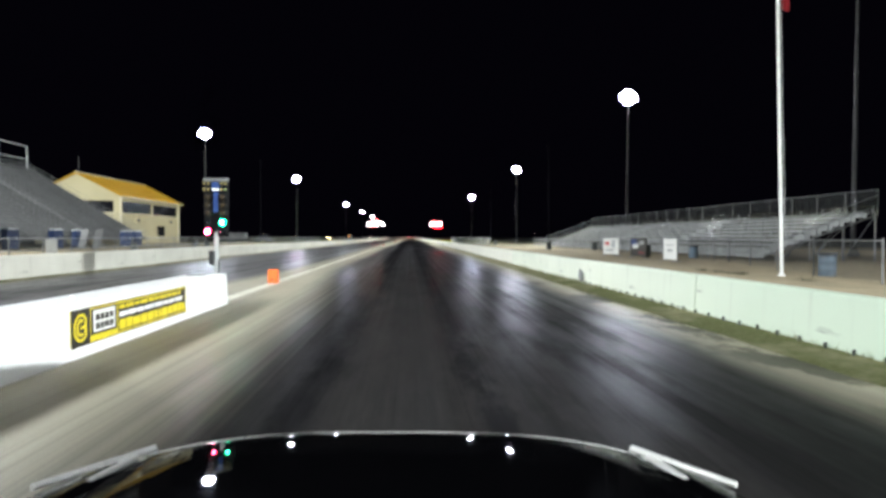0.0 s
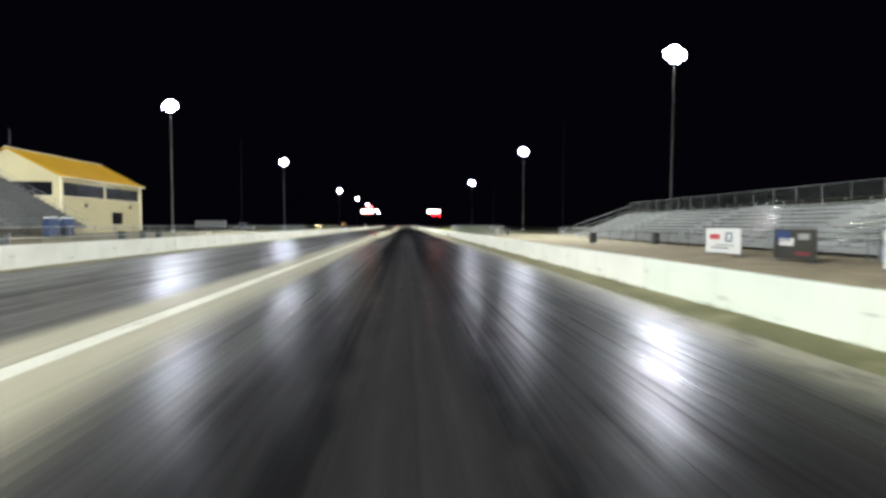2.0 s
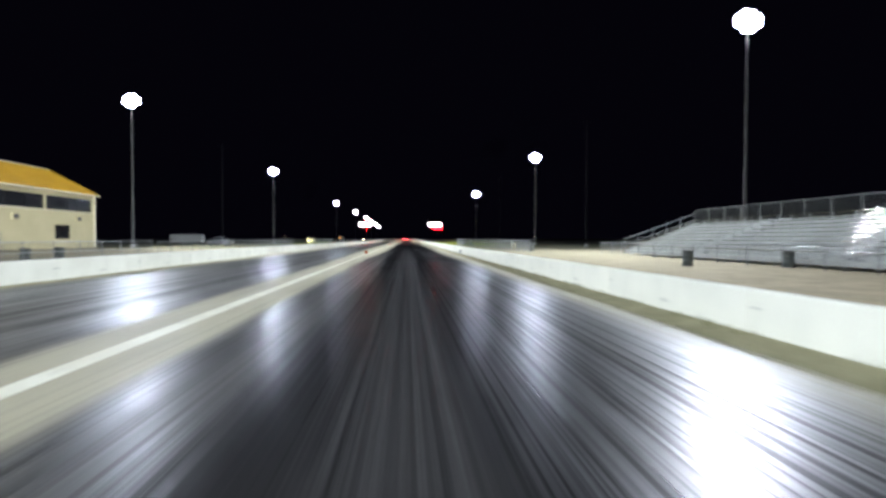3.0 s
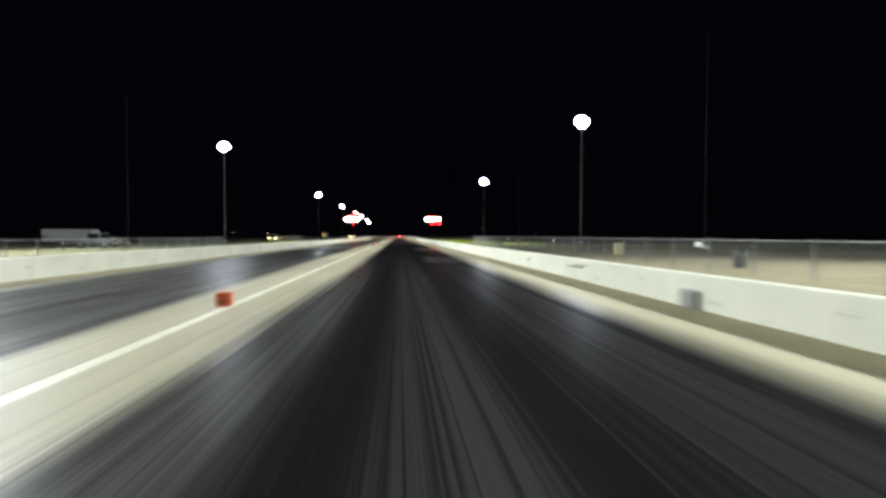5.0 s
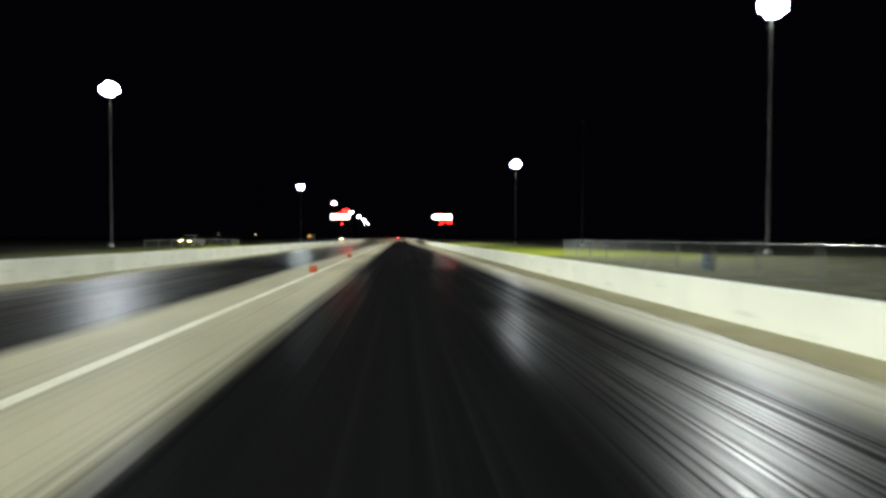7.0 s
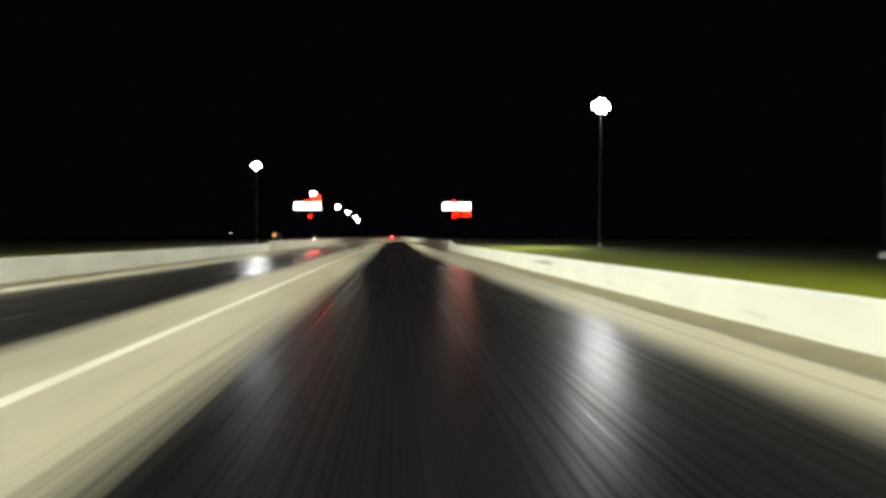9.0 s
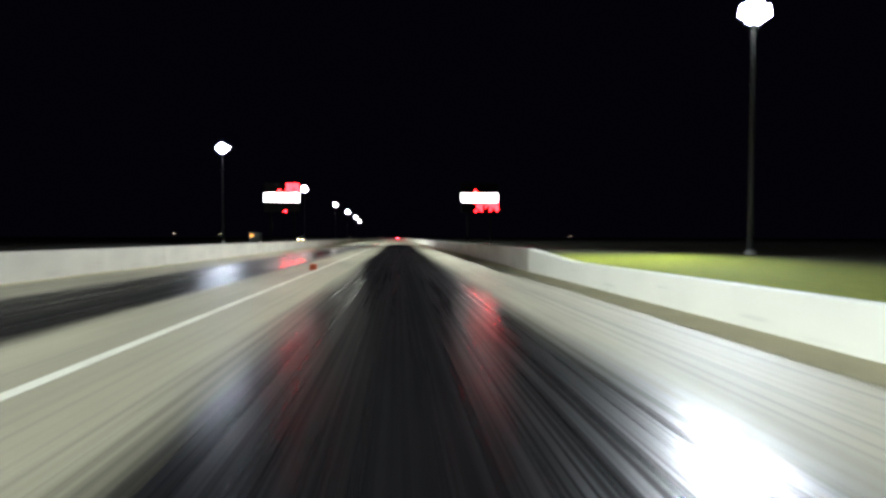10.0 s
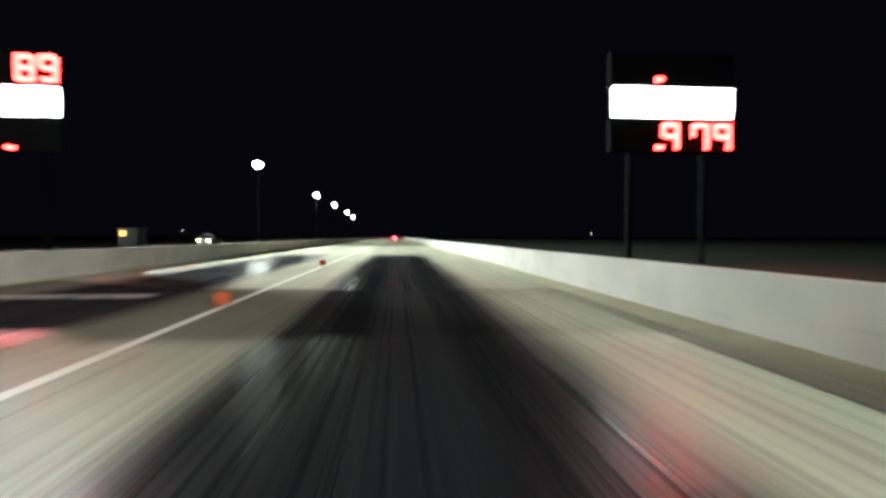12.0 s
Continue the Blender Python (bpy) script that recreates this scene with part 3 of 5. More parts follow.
def thing(name, label, category, group="", kind="", at=(0, 0, 0), turn=0.0):
    """An Empty at a thing's base that carries its parts."""
    ob = tagged(new(name), label, category, group, kind)
    ob.matrix_basis = pose(*at, 0, 0, turn)
    return ob


def B():
    return bmesh.new()


def at_ease(x, y, z=0.0, turn=0.0):
    return pose(x, y, z, 0, 0, turn)


# ---- ground, track, lines, verges ----
bm = B()
xs = [-3000, -600, -120, -60, -30, -12.3, 6.2, 12, 20, 40, 120, 600, 3000]
ys = [-600, -60, -20, 0, 25, 50, 85, 125, 170, 210, 250, 340, 500, 760, 1500, 4000]
grid = [[bm.verts.new((x, y, -0.05 if -13 < x < 7 else -0.03 + 0.03 * noise.noise((x * 0.1, y * 0.1, 0)))) for y in ys] for x in xs]
for i in range(len(xs) - 1):
    for j in range(len(ys) - 1):
        bm.faces.new((grid[i][j], grid[i + 1][j], grid[i + 1][j + 1], grid[i][j + 1]))
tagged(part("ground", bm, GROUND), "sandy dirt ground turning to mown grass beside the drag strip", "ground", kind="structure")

bm = box(B(), -12.2, 6.1, -60, 1050, -0.3, 0.0)
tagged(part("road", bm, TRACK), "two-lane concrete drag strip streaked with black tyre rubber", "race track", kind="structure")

bm = B()
rows = [[bm.verts.new((-3.5 + side * half, y, z)) for side, z in ((-1, -0.02), (-1, 0.004), (1, 0.004), (1, -0.02))] for y, half in ((12.5, 0.15), (55.0, 0.15), (75.0, 0.10), (200.0, 0.09), (756.0, 0.09))]
for a, b in zip(rows, rows[1:]):
    for k in range(3):
        bm.faces.new((a[k], a[k + 1], b[k + 1], b[k]))
tagged(part("road_line", bm, LINE), "worn white painted centre line on the concrete strip", "road line", kind="structure")


def verge(name, x_wall, x_edge, y0, y1, label):
    """A low, uneven strip of dirt banked against the foot of a wall."""
    bm, prev, y = B(), None, y0
    while y <= y1:
        n = noise.noise((y * 0.35, x_wall, 0)), noise.noise((y * 1.3, x_wall, 5))
        edge = x_edge + math.copysign(0.10 * n[0] + 0.05 * n[1], x_edge)
        row = [bm.verts.new((x_wall, y, 0.055 + 0.015 * n[1])), bm.verts.new((0.5 * (x_wall + edge), y, 0.03 + 0.012 * n[0])), bm.verts.new((edge, y, 0.003)), bm.verts.new((edge, y, -0.02))]
        if prev:
            for a in range(3):
                bm.faces.new((prev[a], prev[a + 1], row[a + 1], row[a]))
        prev = row
        y += 0.8 if y < 60 else 2.0
    tagged(part(name, bm, VERGE), label, "verge", kind="structure")


verge("verge", 5.82, 5.08, -20, 756, "strip of dry olive dirt along the foot of the green wall")
verge("verge", -11.87, -11.68, -20, 756, "narrow dirt strip along the foot of the white wall")

# ---- things by the start ----


def start_wall():
    w = thing("barrier_wall", "overexposed white concrete divider wall between the two start lanes", "wall", at=(-3.5, 0, 0))
    part("body", soften(prism(B(), [(-0.36, 0), (0.36, 0), (0.34, 0.64), (-0.34, 0.64)], -14, 11.93), 0.02, 2), WHITE_WALL, w)
    part("base_plate", soften(box(B(), -0.22, 0.10, 11.25, 11.7, 0.64, 0.67), 0.005), GALV, w, "grey steel plate on the wall's top")
    for y in (2.9, 7.2):
        part("lifting_eye", turned(B(), [(0.03, 0), (0.03, 0.02), (0.018, 0.045), (0.012, 0.05)], 10, (0.05, y, 0.64)), WHITE_WALL, w)


def wall_banner():
    """A vinyl banner, 3.7 m long, fixed to the right face of the divider wall."""
    w = thing("banner", "yellow and black vinyl sponsor banner on the white divider wall", "banner", at=(-3.140, 6.64, 0.14))
    L, H = 3.11, 0.43
    part("sheet", box(B(), 0.004, 0.010, 0, L, 0, H), YELLOW, w)

    def flat(name, y0, y1, z0, z1, m, deep=0.014, label=""):
        part(name, box(B(), 0.010, deep, y0, y1, z0, z1), m, w, label)

    flat("panel", 0.0, 0.36, 0.0, H, INK)
    flat("border", 0.36, L, H - 0.012, H, INK)
    flat("border", 0.36, L, 0.0, 0.012, INK)
    flat("panel", 0.38, 0.95, 0.09, H - 0.03, INK, 0.013)
    flat("panel", 0.43, 0.90, 0.12, H - 0.05, WHITE, 0.016, "white name panel")
    for z in (0.15, 0.255):
        y = 0.47
        for wd in (0.085, 0.075, 0.085, 0.085):
            flat("bar", y, y + wd, z, z + 0.075, INK, 0.019)
            y += wd + 0.02
    # round emblem of two plain arcs
    for part_r, lo, hi in ((0.165, 40, 320), (0.10, 60, 300)):
        bm, rings = B(), []
        for k in range(15):
            turn = radians(lo + (hi - lo) * k / 14)
            rings.append([bm.verts.new((dx, 0.18 + r * 0.85 * math.cos(turn), 0.215 + r * math.sin(turn))) for dx, r in ((0.010, part_r), (0.017, part_r), (0.017, part_r - 0.035), (0.010, part_r - 0.035))])
        for q, n in zip(rings, rings[1:]):
            for i in range(4):
                bm.faces.new((q[i], q[(i + 1) % 4], n[(i + 1) % 4], n[i]))
        bm.faces.new(rings[0][::-1]), bm.faces.new(rings[-1])
        part("emblem_arc", bm, YELLOW, w)
    flat("emblem_bar", 0.17, 0.28, 0.20, 0.235, YELLOW, 0.017)
    flat("emblem_bar", 0.25, 0.285, 0.10, 0.32, YELLOW, 0.018)
    # three lines of lettering too small to read
    rnd = random.Random(4)
    flat("strip", 0.98, L - 0.03, 0.035, H - 0.035, INK, 0.013)
    for z0, h, m, pad in ((0.325, 0.055, YELLOW, 0.035), (0.225, 0.065, WHITE, 0.025), (0.055, 0.135, YELLOW, 0.02)):
        y = 1.01
        while y < L - 0.1:
            n = rnd.randint(3, 7) * h * (0.62 if h < 0.1 else 0.22)
            if y + n > L - 0.05:
                break
            flat("bar", y, y + n, z0, z0 + h * rnd.uniform(0.85, 1.0), m, 0.017)
            y += n + pad
    return w


def starting_tree():
    """The start signal: a post with two columns of lamps behind a frame."""
    w = thing("starting_tree", "drag race start signal on a post, red and green lamps lit", "signal", at=(-3.5, 12.3, 0))
    part("post", rod(B(), (0, 0, 0), (0, 0, 1.5), 0.055, 0.05, 12), ALU_DULL, w)
    part("foot", soften(box(B(), -0.2, 0.2, -0.2, 0.2, 0, 0.05), 0.01), GALV, w)
    part("control_box", soften(box(B(), -0.13, -0.02, -0.12, -0.02, 0.80, 1.10), 0.015), BLACK, w)
    part("cable", rod(B(), (0.07, -0.05, 0.02), (0.06, -0.05, 0.9), 0.016), BLACK, w)
    part("panel", soften(box(B(), -0.054, 0.054, -0.03, 0.05, 1.40, 2.58), 0.01), STEEL_DARK, w)
    part("name_strip", soften(box(B(), -0.05, 0.05, -0.042, -0.031, 1.92, 2.35), 0.004), BLUE_DARK, w, "upright blue strip between the lamp columns")
    part("crest", soften(box(B(), -0.085, 0.085, -0.045, -0.021, 2.36, 2.56), 0.01), BLUE_DARK, w, "blue name plate")
    part("emblem", soften(box(B(), -0.07, 0.07, -0.057, -0.046, 2.375, 2.425), 0.005), WHITE, w, "pale emblem shape")
    part("frame", soften(box(B(), -0.255, 0.255, -0.05, 0.05, 2.58, 2.64), 0.015), GALV, w, "pale top bar")
    for s in (-1, 1):
        part("column", soften(box(B(), s * 0.152 - 0.097, s * 0.152 + 0.097, -0.02, 0.06, 1.40, 2.58), 0.015), STEEL_DARK, w)
        rows = [2.53, 2.40, 2.24, 2.07, 1.90, 1.70, 1.51]
        for n, z in enumerate(rows):
            small = n < 2
            lit = (s == 1 and n == 5) or (s == -1 and n == 6)
            m = (TREE_GREEN if s == 1 else TREE_RED) if lit else STAGE_OFF if small else AMBER_OFF if n < 5 else DARK_GLASS
            for d in ((-0.042, 0.042) if small else (0.0,)):
                r = 0.032 if small else 0.070
                x = s * (0.178 if small else 0.152) + d
                holder = part("lamp", turned(B(), [(r + 0.012, 0), (r + 0.012, 0.07), (r, 0.075), (r, 0.03)], 16, (x, -0.02, z), (0, -1, 0)), STEEL_DARK, w, smooth=True)
                part("lens", turned(B(), [(r, 0.02), (r * 0.9, 0.06), (r * 0.5, 0.085), (r * 0.1, 0.092)], 16, (x, -0.02, z), (0, -1, 0)), m, holder, "glowing lens" if lit else "", smooth=True)
                if lit:
                    core = TREE_GREEN_CORE if s == 1 else TREE_RED_CORE
                    part("bulb", turned(B(), [(r * 0.55, 0.075), (r * 0.45, 0.094), (r * 0.1, 0.10)], 12, (x, -0.02, z), (0, -1, 0)), core, holder, "white-hot centre of the lens", smooth=True)


def timing_block(x, y, height, m, label):
    w = thing("timing_block", label, "timing block", "timing blocks", at=(x, y, 0))
    part("block", soften(box(B(), -0.145, 0.145, -0.12, 0.12, 0, height), 0.02, 2), m, w)
    part("sensor_window", turned(B(), [(0.03, 0), (0.03, 0.006), (0.02, 0.008)], 10, (0, -0.12, 0.12), (0, -1, 0)), BLACK, w)
    return w


start_wall()
wall_banner()
starting_tree()
timing_block(-3.49, 17.1, 0.42, ORANGE, "tall orange foam timing block beside the white line")
first = timing_block(-3.60, 87.0, 0.29, ORANGE_DULL, "low faded orange timing block beside the white line")
for y in (153.8, 170.7, 257.7, 322.7, 339.6):
    copy_thing(first, at_ease(-3.62, y))


def flag_pole():
    w = thing("flag_pole", "tall white metal flagpole standing on sandy ground", "flagpole", at=(14.5, 20.0, -0.03))
    w.matrix_basis = pose(14.5, 20.0, -0.03, 0, -1.8, 0)
    part("pole", rod(B(), (0, 0, 0), (0, 0, 12.4), 0.060, 0.048, 16), WHITE, w, smooth=True)
    part("base", turned(B(), [(0.14, 0), (0.14, 0.04), (0.10, 0.06), (0.09, 0.12)], 16), WHITE, w)
    part("finial", turned(B(), [(0.03, 0), (0.09, 0.06), (0.11, 0.12), (0.09, 0.18), (0.03, 0.22)], 12, (0, 0, 12.4)), GOLD_ROOF, w, smooth=True)
    part("halyard", rod(B(), (0.14, -0.02, 1.2), (0.10, -0.02, 12.2), 0.006, None, 5), WHITE, w)
    # a flag hanging limp in folds
    bm, rows = B(), []
    for k in range(12):
        z, wd = 11.75 - 0.17 * k, 0.16 + 0.05 * math.sin(k * 0.9) + 0.012 * k
        rows.append([bm.verts.new((0.13 + wd * j / 7, 0.05 * math.sin(j * 1.9 + 0.3 * k), z - 0.05 * j / 7 * (k % 3))) for j in range(8)])
    for a, b in zip(rows, rows[1:]):
        for j in range(7):
            bm.faces.new((a[j], a[j + 1], b[j + 1], b[j]))
    bmesh.ops.solidify(bm, geom=bm.faces[:], thickness=0.012)
    part("flag", bm, RED, w, "limp red flag", smooth=True)


flag_pole()


def drum(x, y, m, label, height=0.88):
    w = thing("barrel", label, "barrel", at=(x, y, -0.03))
    prof = [(0.27, 0), (0.29, 0.02)]
    for z in (0.28, 0.56):
        prof += [(0.285, z * height / 0.88 - 0.03), (0.305, z * height / 0.88), (0.285, z * height / 0.88 + 0.03)]
    prof += [(0.285, height - 0.03), (0.30, height - 0.01), (0.30, height), (0.27, height), (0.265, height - 0.12)]
    part("drum", turned(B(), prof, 18), m, w, smooth=True)
    part("liner", turned(B(), [(0.262, height - 0.10), (0.31, height + 0.005), (0.31, height - 0.09), (0.305, height - 0.10)], 18), BLACK, w)


for x, y in ((16.4, 61.9), (21.1, 60.1), (16.2, 100.0), (-24.0, 64.7), (-24.2, 68.9), (-24.6, 73.1), (18.0, 39.7), (17.4, 44.5)):
    drum(x, y, DARK_DRUM, "dark steel trash barrel with a bag standing on dirt")
for x, y in ((16.2, 19.9), (20.2, 37.1), (15.1, 155.8)):
    drum(x, y, BLUE_GREY, "faded blue steel drum by the chain-link fence")


def portable_toilet(x, y, turn):
    """A moulded plastic cabin with a door, a domed white roof and a vent pipe."""
    w = thing("portable_toilet", "blue plastic portable toilet cabin before the tall grandstand", "portable toilet", "toilet cabins", at=(x, y, -0.03), turn=turn)
    part("base", soften(box(B(), -0.58, 0.58, -0.58, 0.58, 0, 0.14), 0.02), BLACK, w)
    part("cabin", soften(box(B(), -0.54, 0.54, -0.54, 0.54, 0.14, 2.08), 0.04, 2), BLUE, w, smooth=True)
    for s in (-1, 1):
        for y0 in (-0.36, 0.06):
            part("side_panel", soften(box(B(), s * 0.548 - 0.012, s * 0.548 + 0.012, y0, y0 + 0.30, 0.30, 1.86), 0.01), BLUE, w)
    door = part("door", soften(box(B(), -0.36, 0.36, -0.575, -0.541, 0.20, 1.98), 0.015), BLUE, w)
    part("handle", rod(B(), (0.27, -0.60, 1.0), (0.27, -0.60, 1.18), 0.015), GALV, door)
    part("latch_plate", soften(box(B(), 0.22, 0.32, -0.585, -0.576, 1.22, 1.32), 0.004), WHITE, door)
    part("roof", soften(prism(B(), [(-0.57, 2.08), (0.57, 2.08), (0.50, 2.20), (0.22, 2.28), (-0.22, 2.28), (-0.50, 2.20)], -0.57, 0.57), 0.02), ALU_DULL, w, "pale translucent roof")
    part("vent_pipe", rod(B(), (0.40, 0.40, 2.0), (0.40, 0.40, 2.42), 0.05, None, 10), BLACK, w)


for x, y, turn in ((-40.0, 58.5, 62), (-40.0, 65.7, 64), (-40.0, 70.0, 60), (-40.0, 81.2, 62), (-40.0, 84.2, 58)):
    portable_toilet(x, y, turn)
drum(-24.3, 51.4, DARK_DRUM, "dark steel trash barrel with a bag standing on dirt")


def leaning_board(x, y):
    """A tall white sheet leaning on a steel prop."""
    w = thing("leaning_board", "tall white board leaning on a prop before the grandstand", "board", "boards before the stand", at=(x, y, -0.03), turn=25)
    bm = B()
    face = [(-0.35, -0.28, 0.02), (0.35, -0.28, 0.02), (0.75, 0.42, 2.25), (0.05, 0.42, 2.25)]
    front = [bm.verts.new(v) for v in face]
    back = [bm.verts.new((a, b + 0.04, c)) for a, b, c in face]
    bm.faces.new(front[::-1]), bm.faces.new(back)
    for k in range(4):
        bm.faces.new((front[k], front[(k + 1) % 4], back[(k + 1) % 4], back[k]))
    part("sheet", bm, ALU_DIM_EDGE, w)
    for a in (0.15, 0.62):
        part("prop", rod(B(), (a - 0.1, 0.95, 0.0), (a, 0.47, 2.1), 0.025, None, 8), GALV, w)


for x, y in ((-37.7, 66.6), (-35.7, 65.8)):
    leaning_board(x, y)


def crate(x, y):
    w = thing("utility_box", "pale yellowish utility cabinet behind the chain-link fence", "cabinet", at=(x, y, -0.03))
    part("body", soften(box(B(), -0.29, 0.29, -0.22, 0.22, 0, 0.88), 0.02), CREAM, w)
    part("lid", soften(box(B(), -0.32, 0.32, -0.25, 0.25, 0.88, 0.93), 0.01), CREAM, w)
    part("door", soften(box(B(), -0.24, 0.24, -0.24, -0.22, 0.1, 0.80), 0.005), CREAM, w)


crate(17.3, 117.2)


def ground_sign(x, y, turn, face, k, marks, label):
    """A board on two legs, with its plain marks on the side towards the start."""
    w = thing("sign_board", label, "sign", "boards behind the wall", at=(x, y, -0.03), turn=turn)
    part("board", soften(box(B(), -0.78 * k, 0.78 * k, -0.03, 0.03, 0.12, 1.38), 0.01), face, w)
    for s in (-1, 1):
        part("leg", soften(box(B(), s * 0.68 * k - 0.03, s * 0.68 * k + 0.03, 0.031, 0.09, 0, 1.3), 0.005), GALV, w)
        part("foot", soften(box(B(), s * 0.68 * k - 0.04, s * 0.68 * k + 0.04, -0.3, 0.35, 0, 0.04), 0.005), GALV, w)
    for x0, x1, z0, z1, m in marks:
        part("mark", box(B(), x0 * k, x1 * k, -0.036, -0.030, z0, z1), m, w)


ground_sign(16.4, 42.6, -86, WHITE, 1.75, [(-0.56, -0.12, 0.82, 1.08, SIGN_RED), (0.14, 0.22, 0.70, 1.18, BLUE_GREY), (0.36, 0.44, 0.70, 1.18, BLUE_GREY), (0.22, 0.36, 1.10, 1.18, BLUE_GREY), (0.22, 0.36, 0.70, 0.78, BLUE_GREY), (-0.5, 0.3, 0.34, 0.44, ALU_DULL), (-0.3, 0.5, 0.50, 0.57, ALU_DULL)], "white sponsor board with red, blue-grey and grey marks")
ground_sign(16.5, 37.6, -86, INK, 1.45, [(-0.7, -0.15, 0.85, 1.30, BLUE_DARK), (-0.55, 0.0, 0.68, 1.0, WHITE), (0.15, 0.55, 0.95, 1.2, ALU_DULL), (0.05, 0.6, 0.30, 0.45, SIGN_RED_DULL)], "dark sponsor board with blue, white and red shapes")
ground_sign(16.1, 32.1, -86, WHITE, 0.92, [(-0.45, 0.45, 0.95, 1.02, ALU_DULL), (-0.3, 0.3, 0.6, 0.75, ALU_DULL)], "plain white sponsor board with faint grey lines")


def link_wires(x0, y0, x1, y1, height, gap):
    """Woven wires between two ground points, as one mesh of thin three-sided bars."""
    verts, faces = [], []
    along = Vector((x1 - x0, y1 - y0, 0))
    length = along.length
    along.normalize()
    side = Vector((-along.y, along.x, 0))
    r = 0.0028
    n = int(length / gap)
    for k in range(-int(height / gap), n + 1):
        for lean in (1, -1):
            s0, s1 = k * gap, k * gap + height
            lo, hi = max(s0, 0), min(s1, length)
            if hi <= lo:
                continue
            za, zb = (lo - s0, hi - s0) if lean == 1 else (height - (lo - s0), height - (hi - s0))
            base = len(verts)
            for s, z in ((lo, za), (hi, zb)):
                p = Vector((x0, y0, 0.06 + z)) + along * s
                for d in (Vector((0, 0, r)) + side * r * lean, Vector((0, 0, -r)) + side * r * lean, -side * r):
                    verts.append(tuple(p + d))
            faces += [(base + a, base + (a + 1) % 3, base + 3 + (a + 1) % 3, base + 3 + a) for a in range(3)]
    data = bpy.data.meshes.new("mesh_wire")
    data.from_pydata(verts, [], faces)
    data.materials.append(WIRE)
    return data


def chain_fence(points, height, label, gap=0.11, post_gap=3.0, mid=False):
    w = thing("chain_link_fence", label, "fence")
    for (x0, y0), (x1, y1) in zip(points, points[1:]):
        length = math.hypot(x1 - x0, y1 - y0)
        n = max(1, round(length / post_gap))
        post = None
        for k in range(n + 1):
            p = (x0 + (x1 - x0) * k / n, y0 + (y1 - y0) * k / n)
            if post is None:
                bm = rod(B(), (0, 0, -0.05), (0, 0, height + 0.05), 0.032, None, 8)
                post = part("post", turned(bm, [(0.04, 0), (0.04, 0.03), (0.015, 0.06)], 8, (0, 0, height + 0.05)), FENCE_POST, w)
                ob = post
            else:
                ob = new("post", post.data)
                ob.parent = w
            ob.location = (*p, 0)
        part("top_rail", rod(B(), (x0, y0, height + 0.02), (x1, y1, height + 0.02), 0.024), GALV, w)
        if mid:
            part("mid_rail", rod(B(), (x0, y0, height * 0.5), (x1, y1, height * 0.5), 0.02), GALV, w)
        wires = new("mesh_wire", link_wires(x0, y0, x1, y1, height - 0.05, gap))
        wires.parent = w
        tagged(wires, "woven wire mesh", kind="stuff")


chain_fence([(15.2, 16.4), (15.9, 20.2), (18.6, 30.2), (20.4, 37.8)], 1.3, "low galvanised chain-link fence in front of the grandstand", 0.09)
chain_fence([(20.6, 38.6), (20.6, 87.4)], 1.1, "low chain-link fence along the foot of the grandstand", 0.13)
chain_fence([(13.5, 89.0), (13.5, 174.0)], 1.28, "long galvanised chain-link fence behind the concrete wall", 0.10)
chain_fence([(-18.0, 8.4), (-21.5, 50.4), (-23.0, 84.0)], 1.25, "chain-link fence in front of the tall grandstand", 0.12, 3.0, True)
chain_fence([(-24.0, 87.4), (-24.0, 152.0)], 1.15, "long chain-link fence behind the white wall", 0.14)
chain_fence([(-24.0, 184.0), (-24.0, 214.0)], 1.15, "chain-link fence before the parked truck", 0.14)
for y in (98.6, 121.6, 141.5):
    w = thing("fence_sign", "small white plate wired to the chain-link fence", "sign", "plates on the fence", at=(13.455, y, 0.98))
    part("plate", soften(box(B(), -0.008, 0.0, 0.0, 0.55, 0.0, 0.22), 0.003), WHITE, w)
    for dy in (0.05, 0.50):
        part("wire_tie", box(B(), 0.001, 0.04, dy - 0.006, dy + 0.006, 0.10, 0.12), GALV, w)

w = thing("blank_board", "pale blank board standing before the grandstand", "board", at=(-25.6, 42.1, -0.03), turn=-32)
part("panel", soften(box(B(), -0.80, 0.80, -0.06, -0.03, 0.1, 1.2), 0.01), ALU_DULL, w)
for s in (-0.65, 0.65):
    part("leg", box(B(), s - 0.03, s + 0.03, -0.029, 0.03, 0.0, 1.15), GALV, w)

# ---- grandstands ----


